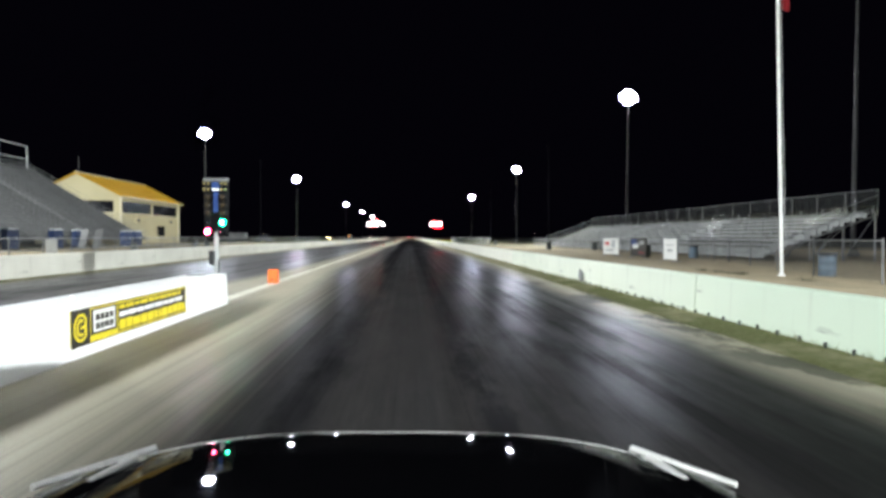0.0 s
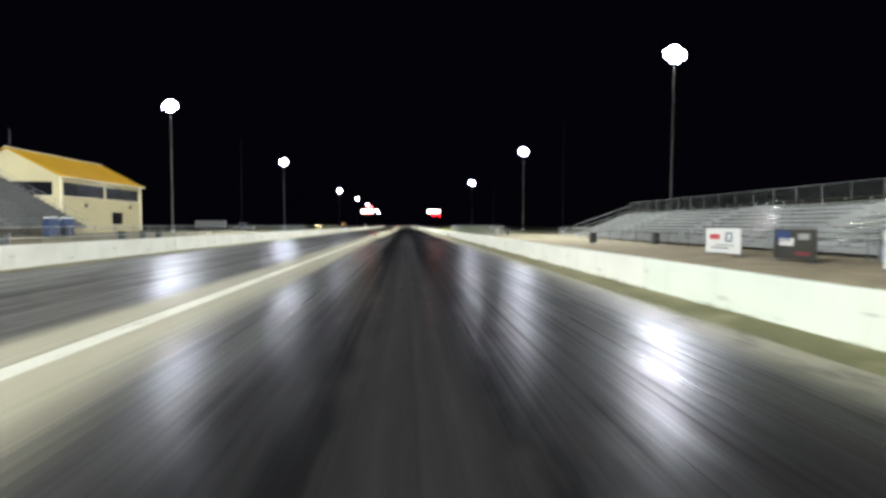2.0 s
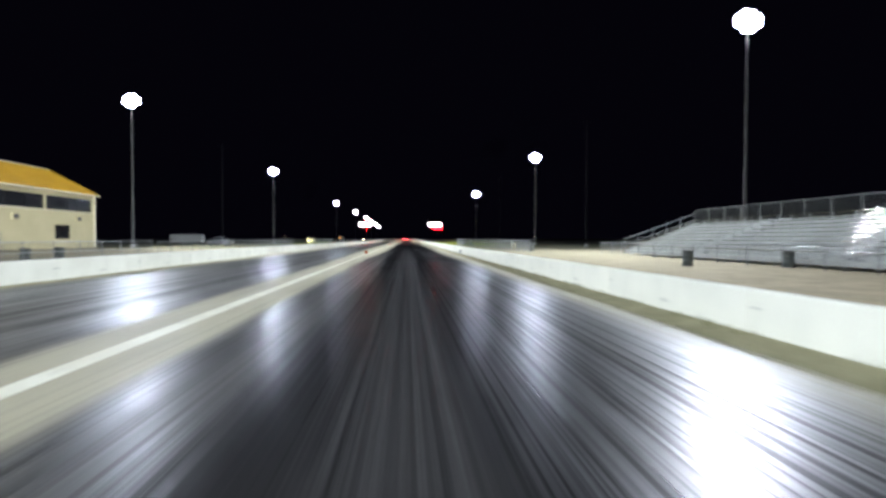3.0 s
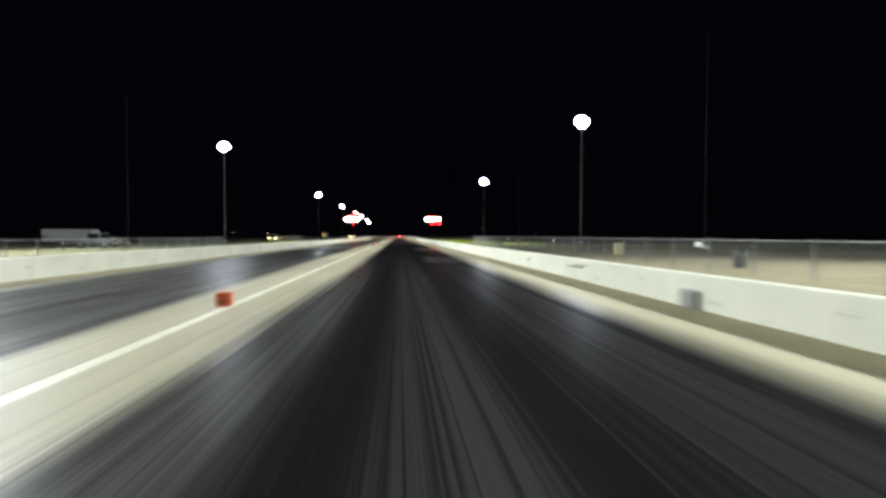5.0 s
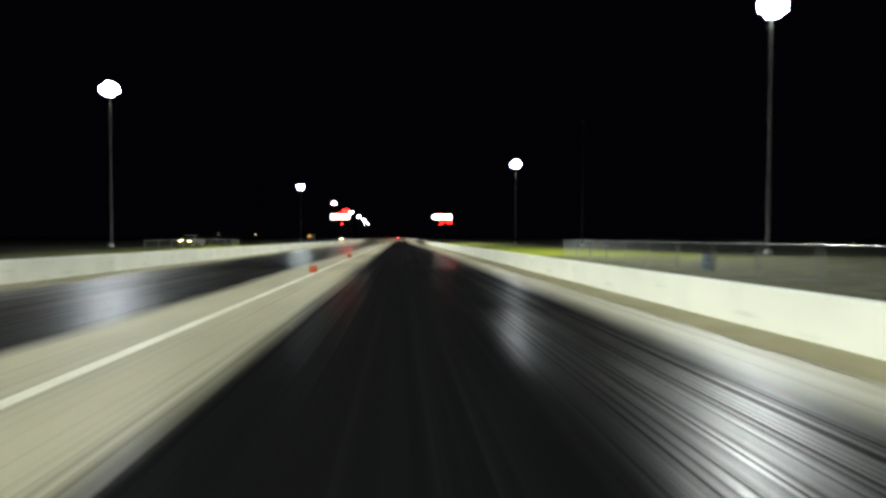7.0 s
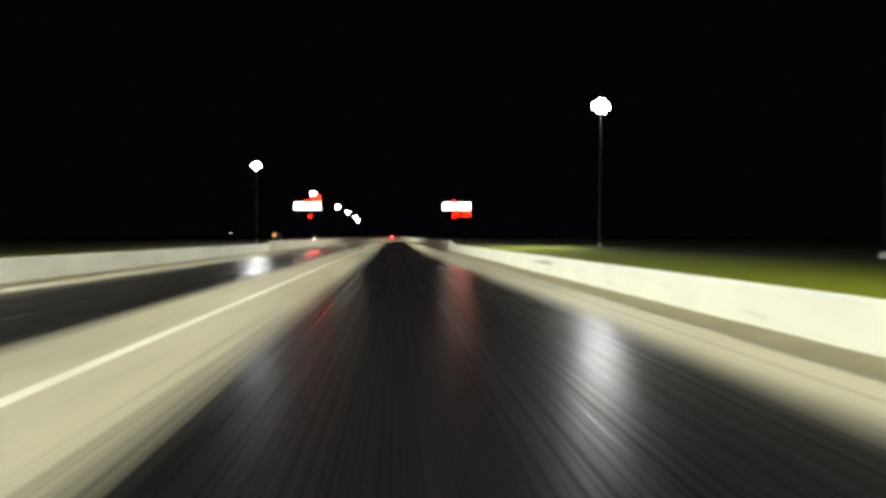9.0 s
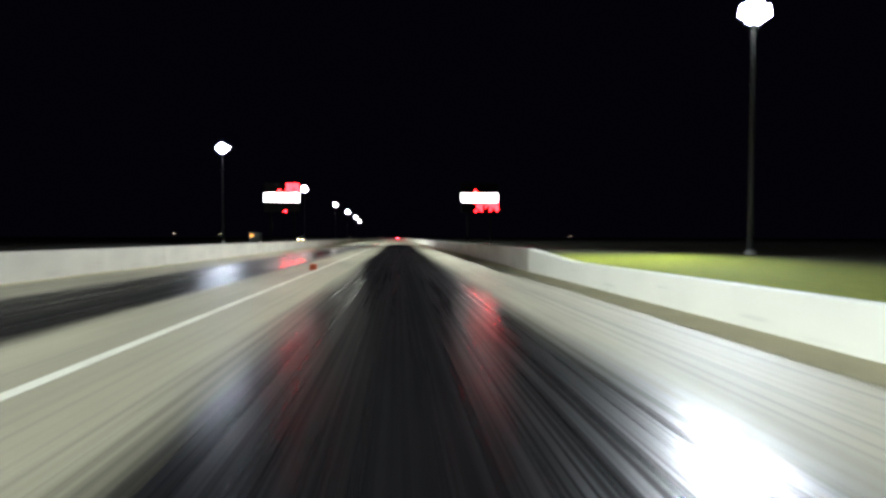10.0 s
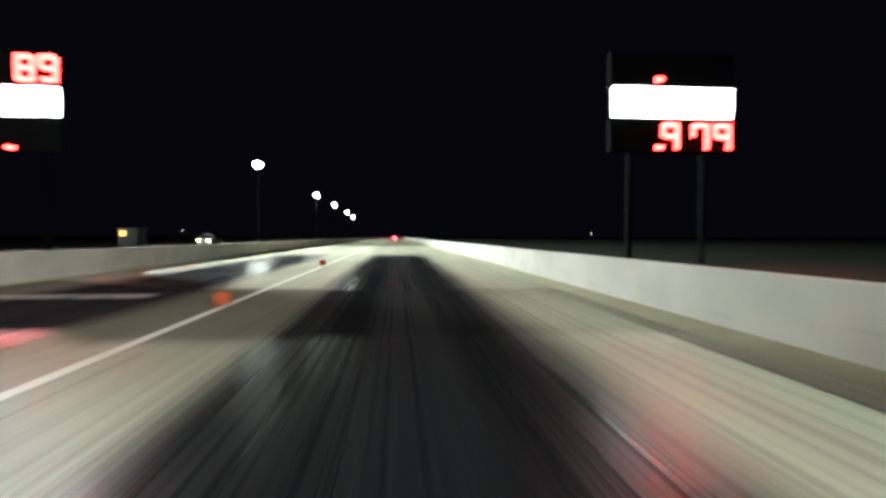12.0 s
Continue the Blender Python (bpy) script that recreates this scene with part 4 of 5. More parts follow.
def grandstand(name, label, front, back, y0, y1, rows, rise, first_z, aisles, bay, rail=1.2, finish=None):
    """Rows of aluminium benches on a steel frame, climbing from the track side, with stairs, back rail and end rails."""
    w = thing(name, label, "grandstand")
    seat, nose, deck, steel = finish or (ALU, ALU_NOSE, ALU_DULL, GALV)
    step = (back - front) / rows
    sgn = math.copysign(1, step)
    length = y1 - y0
    gaps = sorted(aisles)
    cuts = [y0] + [v for a in gaps for v in (a - 0.6, a + 0.6)] + [y1]
    spans = list(zip(cuts[::2], cuts[1::2]))
    brackets = B()
    for k in range(rows):
        x, z = front + step * k, first_z + rise * k
        xa, xb = sorted((x + 0.02 * sgn, x + step * 0.98))
        part("deck", box(B(), xa, xb, y0, y1, z - 0.05, z), deck, w)
        ra, rb = sorted((x, x + 0.018 * sgn))
        part("riser", box(B(), ra, rb, y0, y1, z - rise, z - 0.02), deck, w)
        for a, b in spans:
            sa, sb = sorted((x + step * 0.50, x + step * 0.50 + 0.26 * sgn))
            part("bench", box(B(), sa, sb, a, b, z + 0.38, z + 0.42), seat, w)
            xn = x + step * 0.50
            part("bench_nose", rod(B(), (xn, a + 0.01, z + 0.395), (xn, b - 0.01, z + 0.395), 0.032, None, 12), nose, w, "rounded bench edge", smooth=True)
            n = max(1, int((b - a) / 1.9))
            for j in range(n + 1):
                y = a + 0.1 + (b - a - 0.2) * j / n
                box(brackets, min(sa, sb) + 0.10, min(sa, sb) + 0.16, y - 0.03, y + 0.03, z, z + 0.38)
        for a in gaps:
            for h in (0, 1):
                xx = x + step * 0.5 * h
                sa, sb = sorted((xx, xx + step * 0.48))
                stair = part("stair", box(B(), sa, sb, a - 0.55, a + 0.55, z + 0.004, z + rise * 0.5 * h + 0.02), nose if finish else ALU, w)
                na, nb = sorted((xx - 0.012 * sgn, xx + 0.05 * sgn))
                part("nosing", box(B(), na, nb, a - 0.55, a + 0.55, z + rise * 0.5 * h + 0.022, z + rise * 0.5 * h + 0.034), nose if finish else ALU, stair, "worn step edge")
    tagged(part("bench_bracket", brackets, steel, w), kind="stuff")
    top = first_z + rise * (rows - 1)
    n = round(length / bay)
    for k in range(n + 1):
        y = y0 + length * k / n
        bm = rod(B(), (front + 0.1 * sgn, y, first_z - 0.12), (back, y, top - 0.10), 0.05, None, 6)
        for f in (0.1, 0.4, 0.7, 0.98):
            x = front + (back - front) * f
            rod(bm, (x, y, -0.05), (x, y, first_z + (top - first_z) * f - 0.06), 0.045, None, 6)
        for f, g in ((0.1, 0.4), (0.4, 0.7), (0.7, 0.98)):
            rod(bm, (front + (back - front) * f, y, 0.05), (front + (back - front) * g, y, first_z + (top - first_z) * g - 0.1), 0.028, None, 6)
        part("frame", bm, steel, w)
        part("rail_post", rod(B(), (back, y, top - 0.05), (back, y, top + rail), 0.022, None, 6), steel if finish else ALU_DULL, w)
    for f in (0.08, 1.0):
        part("back_rail", rod(B(), (back, y0, top + rail * f), (back, y1, top + rail * f), 0.020, None, 6), ALU_DULL if f < 1 else steel, w)
    wires = B()
    y = y0
    while y < y1:
        box(wires, back - 0.005, back + 0.005, y, y + 0.012, top + 0.1, top + rail)
        y += 0.14
    tagged(part("back_mesh", wires, WIRE, w, "upright wires of the back guard"), kind="stuff")
    for y in (y0, y1):
        for f in (0.45, 1.05):
            part("end_rail", rod(B(), (front, y, first_z + f), (back, y, top + f), 0.026, None, 6), steel, w)
        for k in range(0, rows + 1, 2):
            x, z = front + step * k, first_z + rise * k
            part("end_post", rod(B(), (x, y, z - 0.1), (x, y, z + 1.05), 0.022, None, 6), steel, w)
    part("front_rail", rod(B(), (front - 0.3 * sgn, y0, first_z + 0.75), (front - 0.3 * sgn, y1, first_z + 0.75), 0.026, None, 6), steel, w)
    for k in range(n + 1):
        y = y0 + length * k / n
        part("front_post", rod(B(), (front - 0.3 * sgn, y, -0.05), (front - 0.3 * sgn, y, first_z + 0.75), 0.024, None, 6), steel, w)
    return w


grandstand("grandstand", "long low aluminium bench grandstand with a back guard rail", 21.7, 28.8, 31.8, 84.0, 10, 0.275, 0.45, [44.8, 57.8, 70.8], 2.5, 1.4)
left_stand = grandstand("grandstand", "tall aluminium bench grandstand beside the control building", -42.5, -60.5, 22.0, 92.5, 27, 0.405, 1.3, [38.0, 58.5, 78.5], 4.4, 1.2, (ALU_DIM, ALU_DIM_EDGE, ALU_DIM, FENCE_POST))
for a, b in (((-60.5, 85.8, 12.0), (-60.5, 85.8, 15.7)), ((-60.5, 91.8, 12.0), (-60.5, 91.8, 15.7)), ((-60.5, 85.8, 15.7), (-60.5, 91.8, 15.7)), ((-60.5, 85.8, 13.6), (-60.5, 91.8, 13.6))):
    part("banner_frame", rod(B(), a, b, 0.065, None, 8), ALU_DULL, left_stand, "pipe of the empty frame above the top row")

# ---- floodlight towers ----


def tower(x, y, z, lit, far=False, steel=None):
    """A tapered steel mast with three cross arms of floodlights."""
    w = thing("light_tower" if lit else "pole", "tall steel mast with lit floodlights" if lit else "tall unlit steel mast with a small service box", "light tower" if lit else "pole", "floodlight towers" if lit else "unlit masts", at=(x, y, -0.05))
    part("mast", rod(B(), (0, 0, 0), (0, 0, z + 0.9), 0.20, 0.08, 12), steel or POLE, w, smooth=True)
    part("base", turned(B(), [(0.42, 0), (0.42, 0.25), (0.33, 0.3), (0.28, 0.5)], 12), ALU_DULL, w)
    s = -math.copysign(1, x)
    part("service_box", soften(box(B(), s * 0.18 - 0.16, s * 0.18 + 0.16, -0.42, -0.14, 3.6, 4.6), 0.02), steel or POLE, w)
    if not lit:
        part("cross_arm", soften(box(B(), -0.9, 0.9, -0.06, 0.06, z, z + 0.1), 0.01), steel, w)
        return w
    m = FLOOD_FAR if far else FLOOD_LENS
    for k, (h, n) in enumerate(((0.78, 2), (0.26, 4), (-0.26, 4), (-0.78, 2))):
        half = 0.36 * (n - 1) + 0.15
        part("cross_arm", soften(box(B(), -half, half, -0.06, 0.06, z + h + 0.36, z + h + 0.43), 0.01), POLE, w)
        for j in range(n):
            xx = 0.72 * (j - (n - 1) / 2)
            near = (j + k) % 3
            aim = Vector((s * (0.70 if near else 0.45), -0.45 if near else -0.75, -0.53)).normalized()
            c = Vector((xx, -0.22, z + h))
            body = part("floodlight", turned(B(), [(0.10, -0.30), (0.16, -0.22), (0.32, 0.0), (0.34, 0.08)], 12, c, aim), ALU_DULL, w, smooth=True)
            part("lens", turned(B(), [(0.335, 0.081), (0.33, 0.095), (0.20, 0.115), (0.03, 0.12)], 12, c, aim), m, body, "glowing lens", smooth=True)
            part("yoke", box(B(), xx - 0.03, xx + 0.03, min(0, c.y) - 0.02, max(0, c.y) + 0.02, z + h + 0.28, z + h + 0.359), POLE, w)
    return w


for tx, ty, tz in TOWERS_RIGHT + TOWERS_LEFT:
    tower(tx, ty, tz, True, ty > 400)
# added mast behind the start, unseen, for the fill lamp
tower(*FILL_TOWER, True)
for tx, ty, tz in POLES_UNLIT:
    tower(tx, ty, tz, False, steel=POLE if ty < 60 else POLE_DARK)

# ---- buildings and vehicles behind the walls ----


def control_tower():
    """The two-storey building with a gold gable roof beyond the left stand."""
    w = thing("control_building", "cream two-storey race control building with a gold gable roof", "building")
    x0, x1, y0, y1, eave, ridge = -65.8, -51.2, 101.5, 126.4, 8.75, 12.6
    mid = 0.5 * (x0 + x1)
    # east wall with two long window openings, a door opening and its pieces
    bm = B()
    t = 0.3
    for a, b, c, d in ((y0, y1, -0.05, 1.4), (y0, 116.0, 1.4, 3.5), (119.8, y1, 1.4, 3.5), (y0, y1, 3.5, 5.7), (y0, 102.4, 5.7, 7.75), (113.6, 114.1, 5.7, 7.75), (125.4, y1, 5.7, 7.75), (y0, y1, 7.75, eave)):
        box(bm, x1 - t, x1, a, b, c, d)
    part("wall", bm, CREAM, w)
    bm = B()
    for a, b, c, d in ((x0, x1 - t, -0.05, 5.7), (x0, -60.4, 5.7, 7.75), (-52.3, x1 - t, 5.7, 7.75), (x0, x1 - t, 7.75, eave)):
        box(bm, a, b, y0, y0 + t, c, d)
    part("wall", bm, CREAM, w)
    part("wall", prism(B(), [(x0, eave), (x1, eave), (mid, ridge)], y0, y0 + t), CREAM, w)
    part("wall", prism(B(), [(x0, -0.05), (x1 - t, -0.05), (x1 - t, eave), (mid, ridge), (x0, eave)], y1 - t, y1), CREAM, w)
    part("wall", box(B(), x0, x0 + t, y0 + t, y1 - t, -0.05, eave), CREAM, w)
    for a, b in ((102.4, 113.6), (114.1, 125.4)):
        win = part("window", box(B(), x1 - 0.22, x1 - 0.16, a, b, 5.7, 7.75), DARK_GLASS, w, "long dark window band")
        for k in range(4):
            yy = a + (b - a) * k / 3
            part("mullion", box(B(), x1 - 0.155, x1 - 0.12, max(a, yy - 0.03), min(b, yy + 0.03), 5.7, 7.75), STEEL_DARK, win)
        part("sill", soften(box(B(), x1 + 0.003, x1 + 0.10, a - 0.1, b + 0.1, 5.58, 5.7), 0.01), TRIM, win)
    win = part("window", box(B(), -60.4, -52.3, y0 + 0.16, y0 + 0.22, 5.7, 7.75), DARK_GLASS, w, "dark window band in the gable wall")
    part("sill", soften(box(B(), -60.5, -52.2, y0 - 0.1, y0 - 0.003, 5.58, 5.7), 0.01), TRIM, win)
    part("window", box(B(), x1 - 0.22, x1 - 0.16, 116.0, 119.8, 1.4, 3.5), DARK_GLASS, w, "dark ground floor window")
    for yy, zz in ((107.5, 4.4), (121.5, 4.5)):
        unit = part("vent_unit", soften(box(B(), x1 + 0.002, x1 + 0.35, yy - 0.6, yy + 0.6, zz - 0.45, zz + 0.45), 0.03), CREAM, w)
        part("grille", box(B(), x1 + 0.352, x1 + 0.37, yy - 0.45, yy + 0.45, zz - 0.3, zz + 0.3), BLACK, unit)
    for yy in (y0 + 0.25, y1 - 0.25):
        part("corner_post", box(B(), x1 + 0.002, x1 + 0.12, yy - 0.25, yy + 0.25, -0.05, eave - 0.05), TRIM, w)
    # two roof slopes with standing seams
    over = 0.7
    slope = (ridge - eave) / (x1 - mid)
    for xe in (x1 + over, x0 - over):
        z_e = ridge - slope * abs(xe - mid)
        roof = part("roof", prism(B(), [(mid, ridge), (mid, ridge + 0.18), (xe, z_e + 0.18), (xe, z_e)], y0 - 0.6, y1 + 0.15), GOLD_ROOF, w, "gold metal roof slope")
        yy = y0 - 0.4
        while yy < y1 + 0.1:
            part("seam", prism(B(), [(mid, ridge + 0.18), (mid, ridge + 0.25), (xe, z_e + 0.25), (xe, z_e + 0.18)], yy, yy + 0.05), GOLD_ROOF, roof)
            yy += 1.2
        part("gutter", soften(box(B(), xe - 0.02, xe + 0.16, y0 - 0.6, y1 + 0.15, z_e - 0.05, z_e + 0.14), 0.03), TRIM, w)
    part("ridge_cap", prism(B(), [(mid - 0.25, ridge + 0.12), (mid, ridge + 0.30), (mid + 0.25, ridge + 0.12)], y0 - 0.6, y1 + 0.15), TRIM, w)
    part("antenna", rod(B(), (mid, y0 + 0.5, ridge), (mid, y0 + 0.5, ridge + 3.0), 0.05, 0.02, 8), POLE, w)


control_tower()


def box_trailer(x, y, length, height, turn=0.0):
    w = thing("box_trailer", "dusty white enclosed box trailer parked on the dirt", "trailer", at=(x, y, -0.03), turn=turn)
    L = length
    part("body", soften(box(B(), -L / 2, L / 2, -1.2, 1.2, 0.6, height), 0.06, 2), TRAILER, w)
    for k in range(8):
        xx = -L / 2 + 0.4 + (L - 0.8) * k / 7
        part("rib", box(B(), xx - 0.03, xx + 0.03, -1.215, -1.2, 0.7, height - 0.1), TRAILER, w)
    part("skirt", box(B(), -L / 2 + 0.1, L / 2 - 0.1, -1.1, 1.1, 0.45, 0.6), BLACK, w)
    for xx in (-0.6, 0.3):
        for s in (-1, 1):
            wheel = part("wheel", turned(B(), [(0.22, -0.11), (0.34, -0.10), (0.36, -0.05), (0.36, 0.05), (0.34, 0.10), (0.22, 0.11)], 18, (xx, s * 1.05, 0.36), (0, 1, 0)), RUBBER, w, smooth=True)
            part("rim", turned(B(), [(0.21, -0.115), (0.19, -0.05), (0.19, 0.05), (0.21, 0.115)], 14, (xx, s * 1.05, 0.36), (0, 1, 0)), GALV, wheel)
    part("drawbar", soften(box(B(), L / 2, L / 2 + 1.3, -0.06, 0.06, 0.45, 0.57), 0.01), BLACK, w)
    part("jack", rod(B(), (L / 2 + 1.1, 0, 0), (L / 2 + 1.1, 0, 0.8), 0.04), GALV, w)
    part("door", soften(box(B(), -L / 2 + 0.9, -L / 2 + 1.7, -1.222, -1.2, 0.75, height - 0.35), 0.01), TRAILER, w)


box_trailer(-52.0, 166.8, 7.4, 2.45)


def pickup(x, y, turn, lit, label, paint):
    """A pickup truck, nose along -y: body, cab, wheels and lamps."""
    w = thing("pickup_truck", label, "vehicle", at=(x, y, -0.03), turn=turn)
    part("body", soften(prism(B(), [(-0.97, 0.48), (0.97, 0.48), (0.97, 1.0), (0.90, 1.1), (-0.90, 1.1), (-0.97, 1.0)], -2.6, 2.7), 0.05, 2), paint, w, smooth=True)
    part("cab", soften(prism(B(), [(-0.88, 1.09), (0.88, 1.09), (0.70, 1.82), (-0.70, 1.82)], -1.0, 1.0), 0.08, 2), paint, w, smooth=True)
    part("windscreen", soften(prism(B(), [(-0.78, 1.18), (0.78, 1.18), (0.66, 1.72), (-0.66, 1.72)], -1.02, -1.001), 0.01), DARK_GLASS, w)
    for s in (-1, 1):
        part("side_window", prism(B(), [(s * 0.885, 1.16), (s * 0.90, 1.16), (s * 0.75, 1.72), (s * 0.735, 1.72)], -0.8, 0.8), DARK_GLASS, w)
        part("mirror", soften(box(B(), s * 1.0 - 0.1, s * 1.0 + 0.1, -0.95, -0.82, 1.15, 1.38), 0.02), BLACK, w)
        part("headlight", turned(B(), [(0.11, 0), (0.10, 0.03), (0.05, 0.05)], 14, (s * 0.69, -2.6, 0.93), (0, -1, 0)), HEADLIGHT if lit == "front" else LENS_CLEAR, w, "glowing headlight" if lit == "front" else "")
        part("tail_light", soften(box(B(), s * 0.78 - 0.18, s * 0.78 + 0.18, 2.7, 2.74, 0.68, 1.08), 0.01), TAIL if lit == "rear" else SIGN_RED, w, "glowing red tail light" if lit == "rear" else "")
        for yy in (-1.65, 1.75):
            wheel = part("wheel", turned(B(), [(0.24, -0.12), (0.38, -0.11), (0.40, -0.05), (0.40, 0.05), (0.38, 0.11), (0.24, 0.12)], 18, (s * 0.84, yy, 0.41), (1, 0, 0)), RUBBER, w, smooth=True)
            part("rim", turned(B(), [(0.23, -0.125), (0.20, -0.04), (0.20, 0.04), (0.23, 0.125)], 14, (s * 0.84, yy, 0.41), (1, 0, 0)), GALV, wheel)
    part("grille", soften(box(B(), -0.5, 0.5, -2.63, -2.6, 0.76, 1.03), 0.01), BLACK, w)
    part("bumper", soften(box(B(), -0.98, 0.98, -2.74, -2.58, 0.42, 0.66), 0.03), CHROME, w)
    part("bumper", soften(box(B(), -0.98, 0.98, 2.68, 2.84, 0.42, 0.66), 0.03), CHROME, w)


pickup(-30.5, 213.5, 0, "front", "parked pickup truck with its headlights on behind the wall", CAR_GREY)
pickup(-27.7, 395.0, 0, "front", "parked pickup truck with bright headlights beyond the finish", CAR_GREY)
pickup(-1.2, 730.0, 180, "rear", "distant vehicle with red tail lights down the strip", CAR_GREY)
pickup(-38.0, 148.0, 75, "", "dark pickup truck parked behind the fence", CAR_GREY)


def shed():
    w = thing("shed", "small hut with an orange lit window", "building", at=(-44.0, 405.0, -0.03))
    part("wall", box(B(), -0.9, 2.0, -1.8, 1.8, 0, 2.6), ALU_DULL, w)
    part("roof", soften(box(B(), -1.1, 2.2, -2.0, 2.0, 2.6, 2.85), 0.03), ALU_DULL, w)
    win = part("window", box(B(), -0.6, 0.4, -1.83, -1.802, 1.6, 2.35), WINDOW_LIT, w, "glowing orange window")
    for a, b, c, d in ((-0.68, -0.6, 1.52, 2.43), (0.4, 0.48, 1.52, 2.43), (-0.6, 0.4, 2.35, 2.43), (-0.6, 0.4, 1.52, 1.6)):
        part("window_frame", box(B(), a, b, -1.86, -1.802, c, d), TRIM, win)


shed()

for x, y in ((-180.0, 690.0), (-146.0, 700.0), (194.0, 840.0)):
    w = thing("yard_lamp", "small distant yard lamp on a post", "lamp", "distant lamps", at=(x, y, -0.05))
    part("post", rod(B(), (0, 0, 0), (0, 0, 4.0), 0.08, 0.05, 8), POLE, w)
    part("globe", turned(B(), [(0.05, 0), (0.2, 0.12), (0.24, 0.25), (0.2, 0.38), (0.05, 0.48)], 10, (0, 0, 4.0)), HOUSE_LIGHT, w, "glowing globe")

# ---- scoreboards at the finish ----
SEGMENTS = {"top": (0.12, 0.82, 0.84, 1.0), "mid": (0.19, 0.80, 0.42, 0.58), "ul": (0.0, 0.2, 0.5, 0.97), "ur": (0.8, 1.0, 0.5, 0.97), "ll": (0.0, 0.2, 0.03, 0.5), "lr": (0.8, 1.0, 0.03, 0.5), "bot": (0.12, 0.82, 0.0, 0.16)}


def scoreboard(x, y, turn, W, upper, lower, dots, label):
    """A dark display cabinet over and under a lit sign, on two posts. Digits are lists of the segments that glow."""
    w = thing("scoreboard", label, "scoreboard", "finish line scoreboards", at=(x, y, -0.05), turn=turn)
    z0, z1 = 8.55, 10.42
    for s in (-1, 1):
        part("post", soften(box(B(), s * 2.3 - 0.15, s * 2.3 + 0.15, 0.25, 0.57, 0, 12.2), 0.02), BOARD_STEEL, w)
    part("sign_cabinet", soften(box(B(), -W / 2, W / 2, -0.25, 0.24, z0, z1), 0.08, 2), BOARD_STEEL, w)
    part("sign_face", soften(box(B(), -W / 2 + 0.06, W / 2 - 0.06, -0.30, -0.252, z0 + 0.06, z1 - 0.06), 0.02), LIGHTBOX, w, "glowing white sign face")
    rows = []
    for za, zb in ((z1 + 0.04, z1 + 2.0), (z0 - 2.0, z0 - 0.04)):
        rows.append(part("display", soften(box(B(), -W / 2, W / 2, -0.2, 0.24, za, zb), 0.03), BOARD_STEEL, w, "dark display cabinet"))
        part("display_face", box(B(), -W / 2 + 0.12, W / 2 - 0.12, -0.225, -0.202, za + 0.1, zb - 0.1), LED_OFF, rows[-1])
    for row, za, digits in ((rows[0], z1 + 0.22, upper), (rows[1], z0 - 1.82, lower)):
        for xc, segs in digits:
            for name in segs:
                a, b, c, d = SEGMENTS[name]
                part("segment", soften(box(B(), xc + a * 1.05, xc + b * 1.05, -0.26, -0.226, za + c * 1.6, za + d * 1.6), 0.01), LED_RED, row, "glowing red segment")
    for xa, za in dots:
        part("point", soften(box(B(), xa, xa + 0.5, -0.26, -0.226, za, za + 0.24), 0.01), LED_RED, rows[0] if za > z1 else rows[1], "glowing red point")


NINE = ("top", "mid", "ul", "ur", "lr")
scoreboard(16.45, 341.3, 0, 7.5, [], [(-0.62, NINE), (1.22, ("top", "ul", "ur", "lr")), (2.58, NINE)], [(-1.05, 10.72), (-1.0, 6.75)], "tall scoreboard with glowing white sign and red digits")
scoreboard(-22.9, 344.5, 0, 7.0, [(0.95, ("top", "mid", "ul", "ur", "ll", "lr", "bot")), (2.25, ("top", "mid", "ul", "ur", "lr", "bot"))], [], [(-0.75, 10.72), (0.35, 6.65)], "tall scoreboard with glowing white sign, red digits above")

# ---- weeds and stakes along the foot of the right wall ----
rnd = random.Random(11)
verts, faces = [], []
for k in range(600):
    y = rnd.uniform(3, 60)
    x = 5.80 - abs(rnd.gauss(0, 0.12))
    if noise.noise((y * 0.5, 0, 3)) < -0.12:
        continue
    for j in range(rnd.randint(3, 6)):
        a, h, r = rnd.uniform(0, math.tau), rnd.uniform(0.04, 0.13), rnd.uniform(0.02, 0.06)
        b = len(verts)
        dx, dy = math.cos(a), math.sin(a)
        verts += [(x - dy * 0.006, y + dx * 0.006, 0.035), (x + dy * 0.006, y - dx * 0.006, 0.035), (x + dx * r * 0.6, y + dy * r * 0.6, 0.035 + h * 0.7), (x + dx * r, y + dy * r, 0.035 + h)]
        faces += [(b, b + 1, b + 2), (b + 1, b + 3, b + 2)]
data = bpy.data.meshes.new("weeds")
data.from_pydata(verts, [], faces)
data.materials.append(WEED)
tagged(new("weeds", data), "low dry weeds growing along the foot of the wall", "weeds", kind="stuff")

stake = thing("stake", "short dark steel stake at the foot of the green wall", "stake", "stakes along the wall", at=(5.74, 5.9, 0.03))
part("rod", turned(B(), [(0.016, 0), (0.015, 0.06), (0.024, 0.065), (0.022, 0.085), (0.01, 0.09)], 8), DARK_DRUM, stake)
for k in range(1, 26):
    copy_thing(stake, at_ease(5.74, 5.9 + 0.44 * k, 0.03))

w = thing("wall_bracket", "grey junction box with a dark steel upright on the wall", "bracket", at=(5.79, 16.6, 0.10))
part("body", soften(box(B(), -0.10, 0.0, -0.24, -0.04, 0, 0.27), 0.02), GALV, w)
part("lid", soften(box(B(), -0.112, -0.101, -0.22, -0.06, 0.03, 0.24), 0.004), ALU_DULL, w)
part("upright", soften(box(B(), -0.05, 0.0, 0.0, 0.04, 0, 0.34), 0.01), BLACK, w)

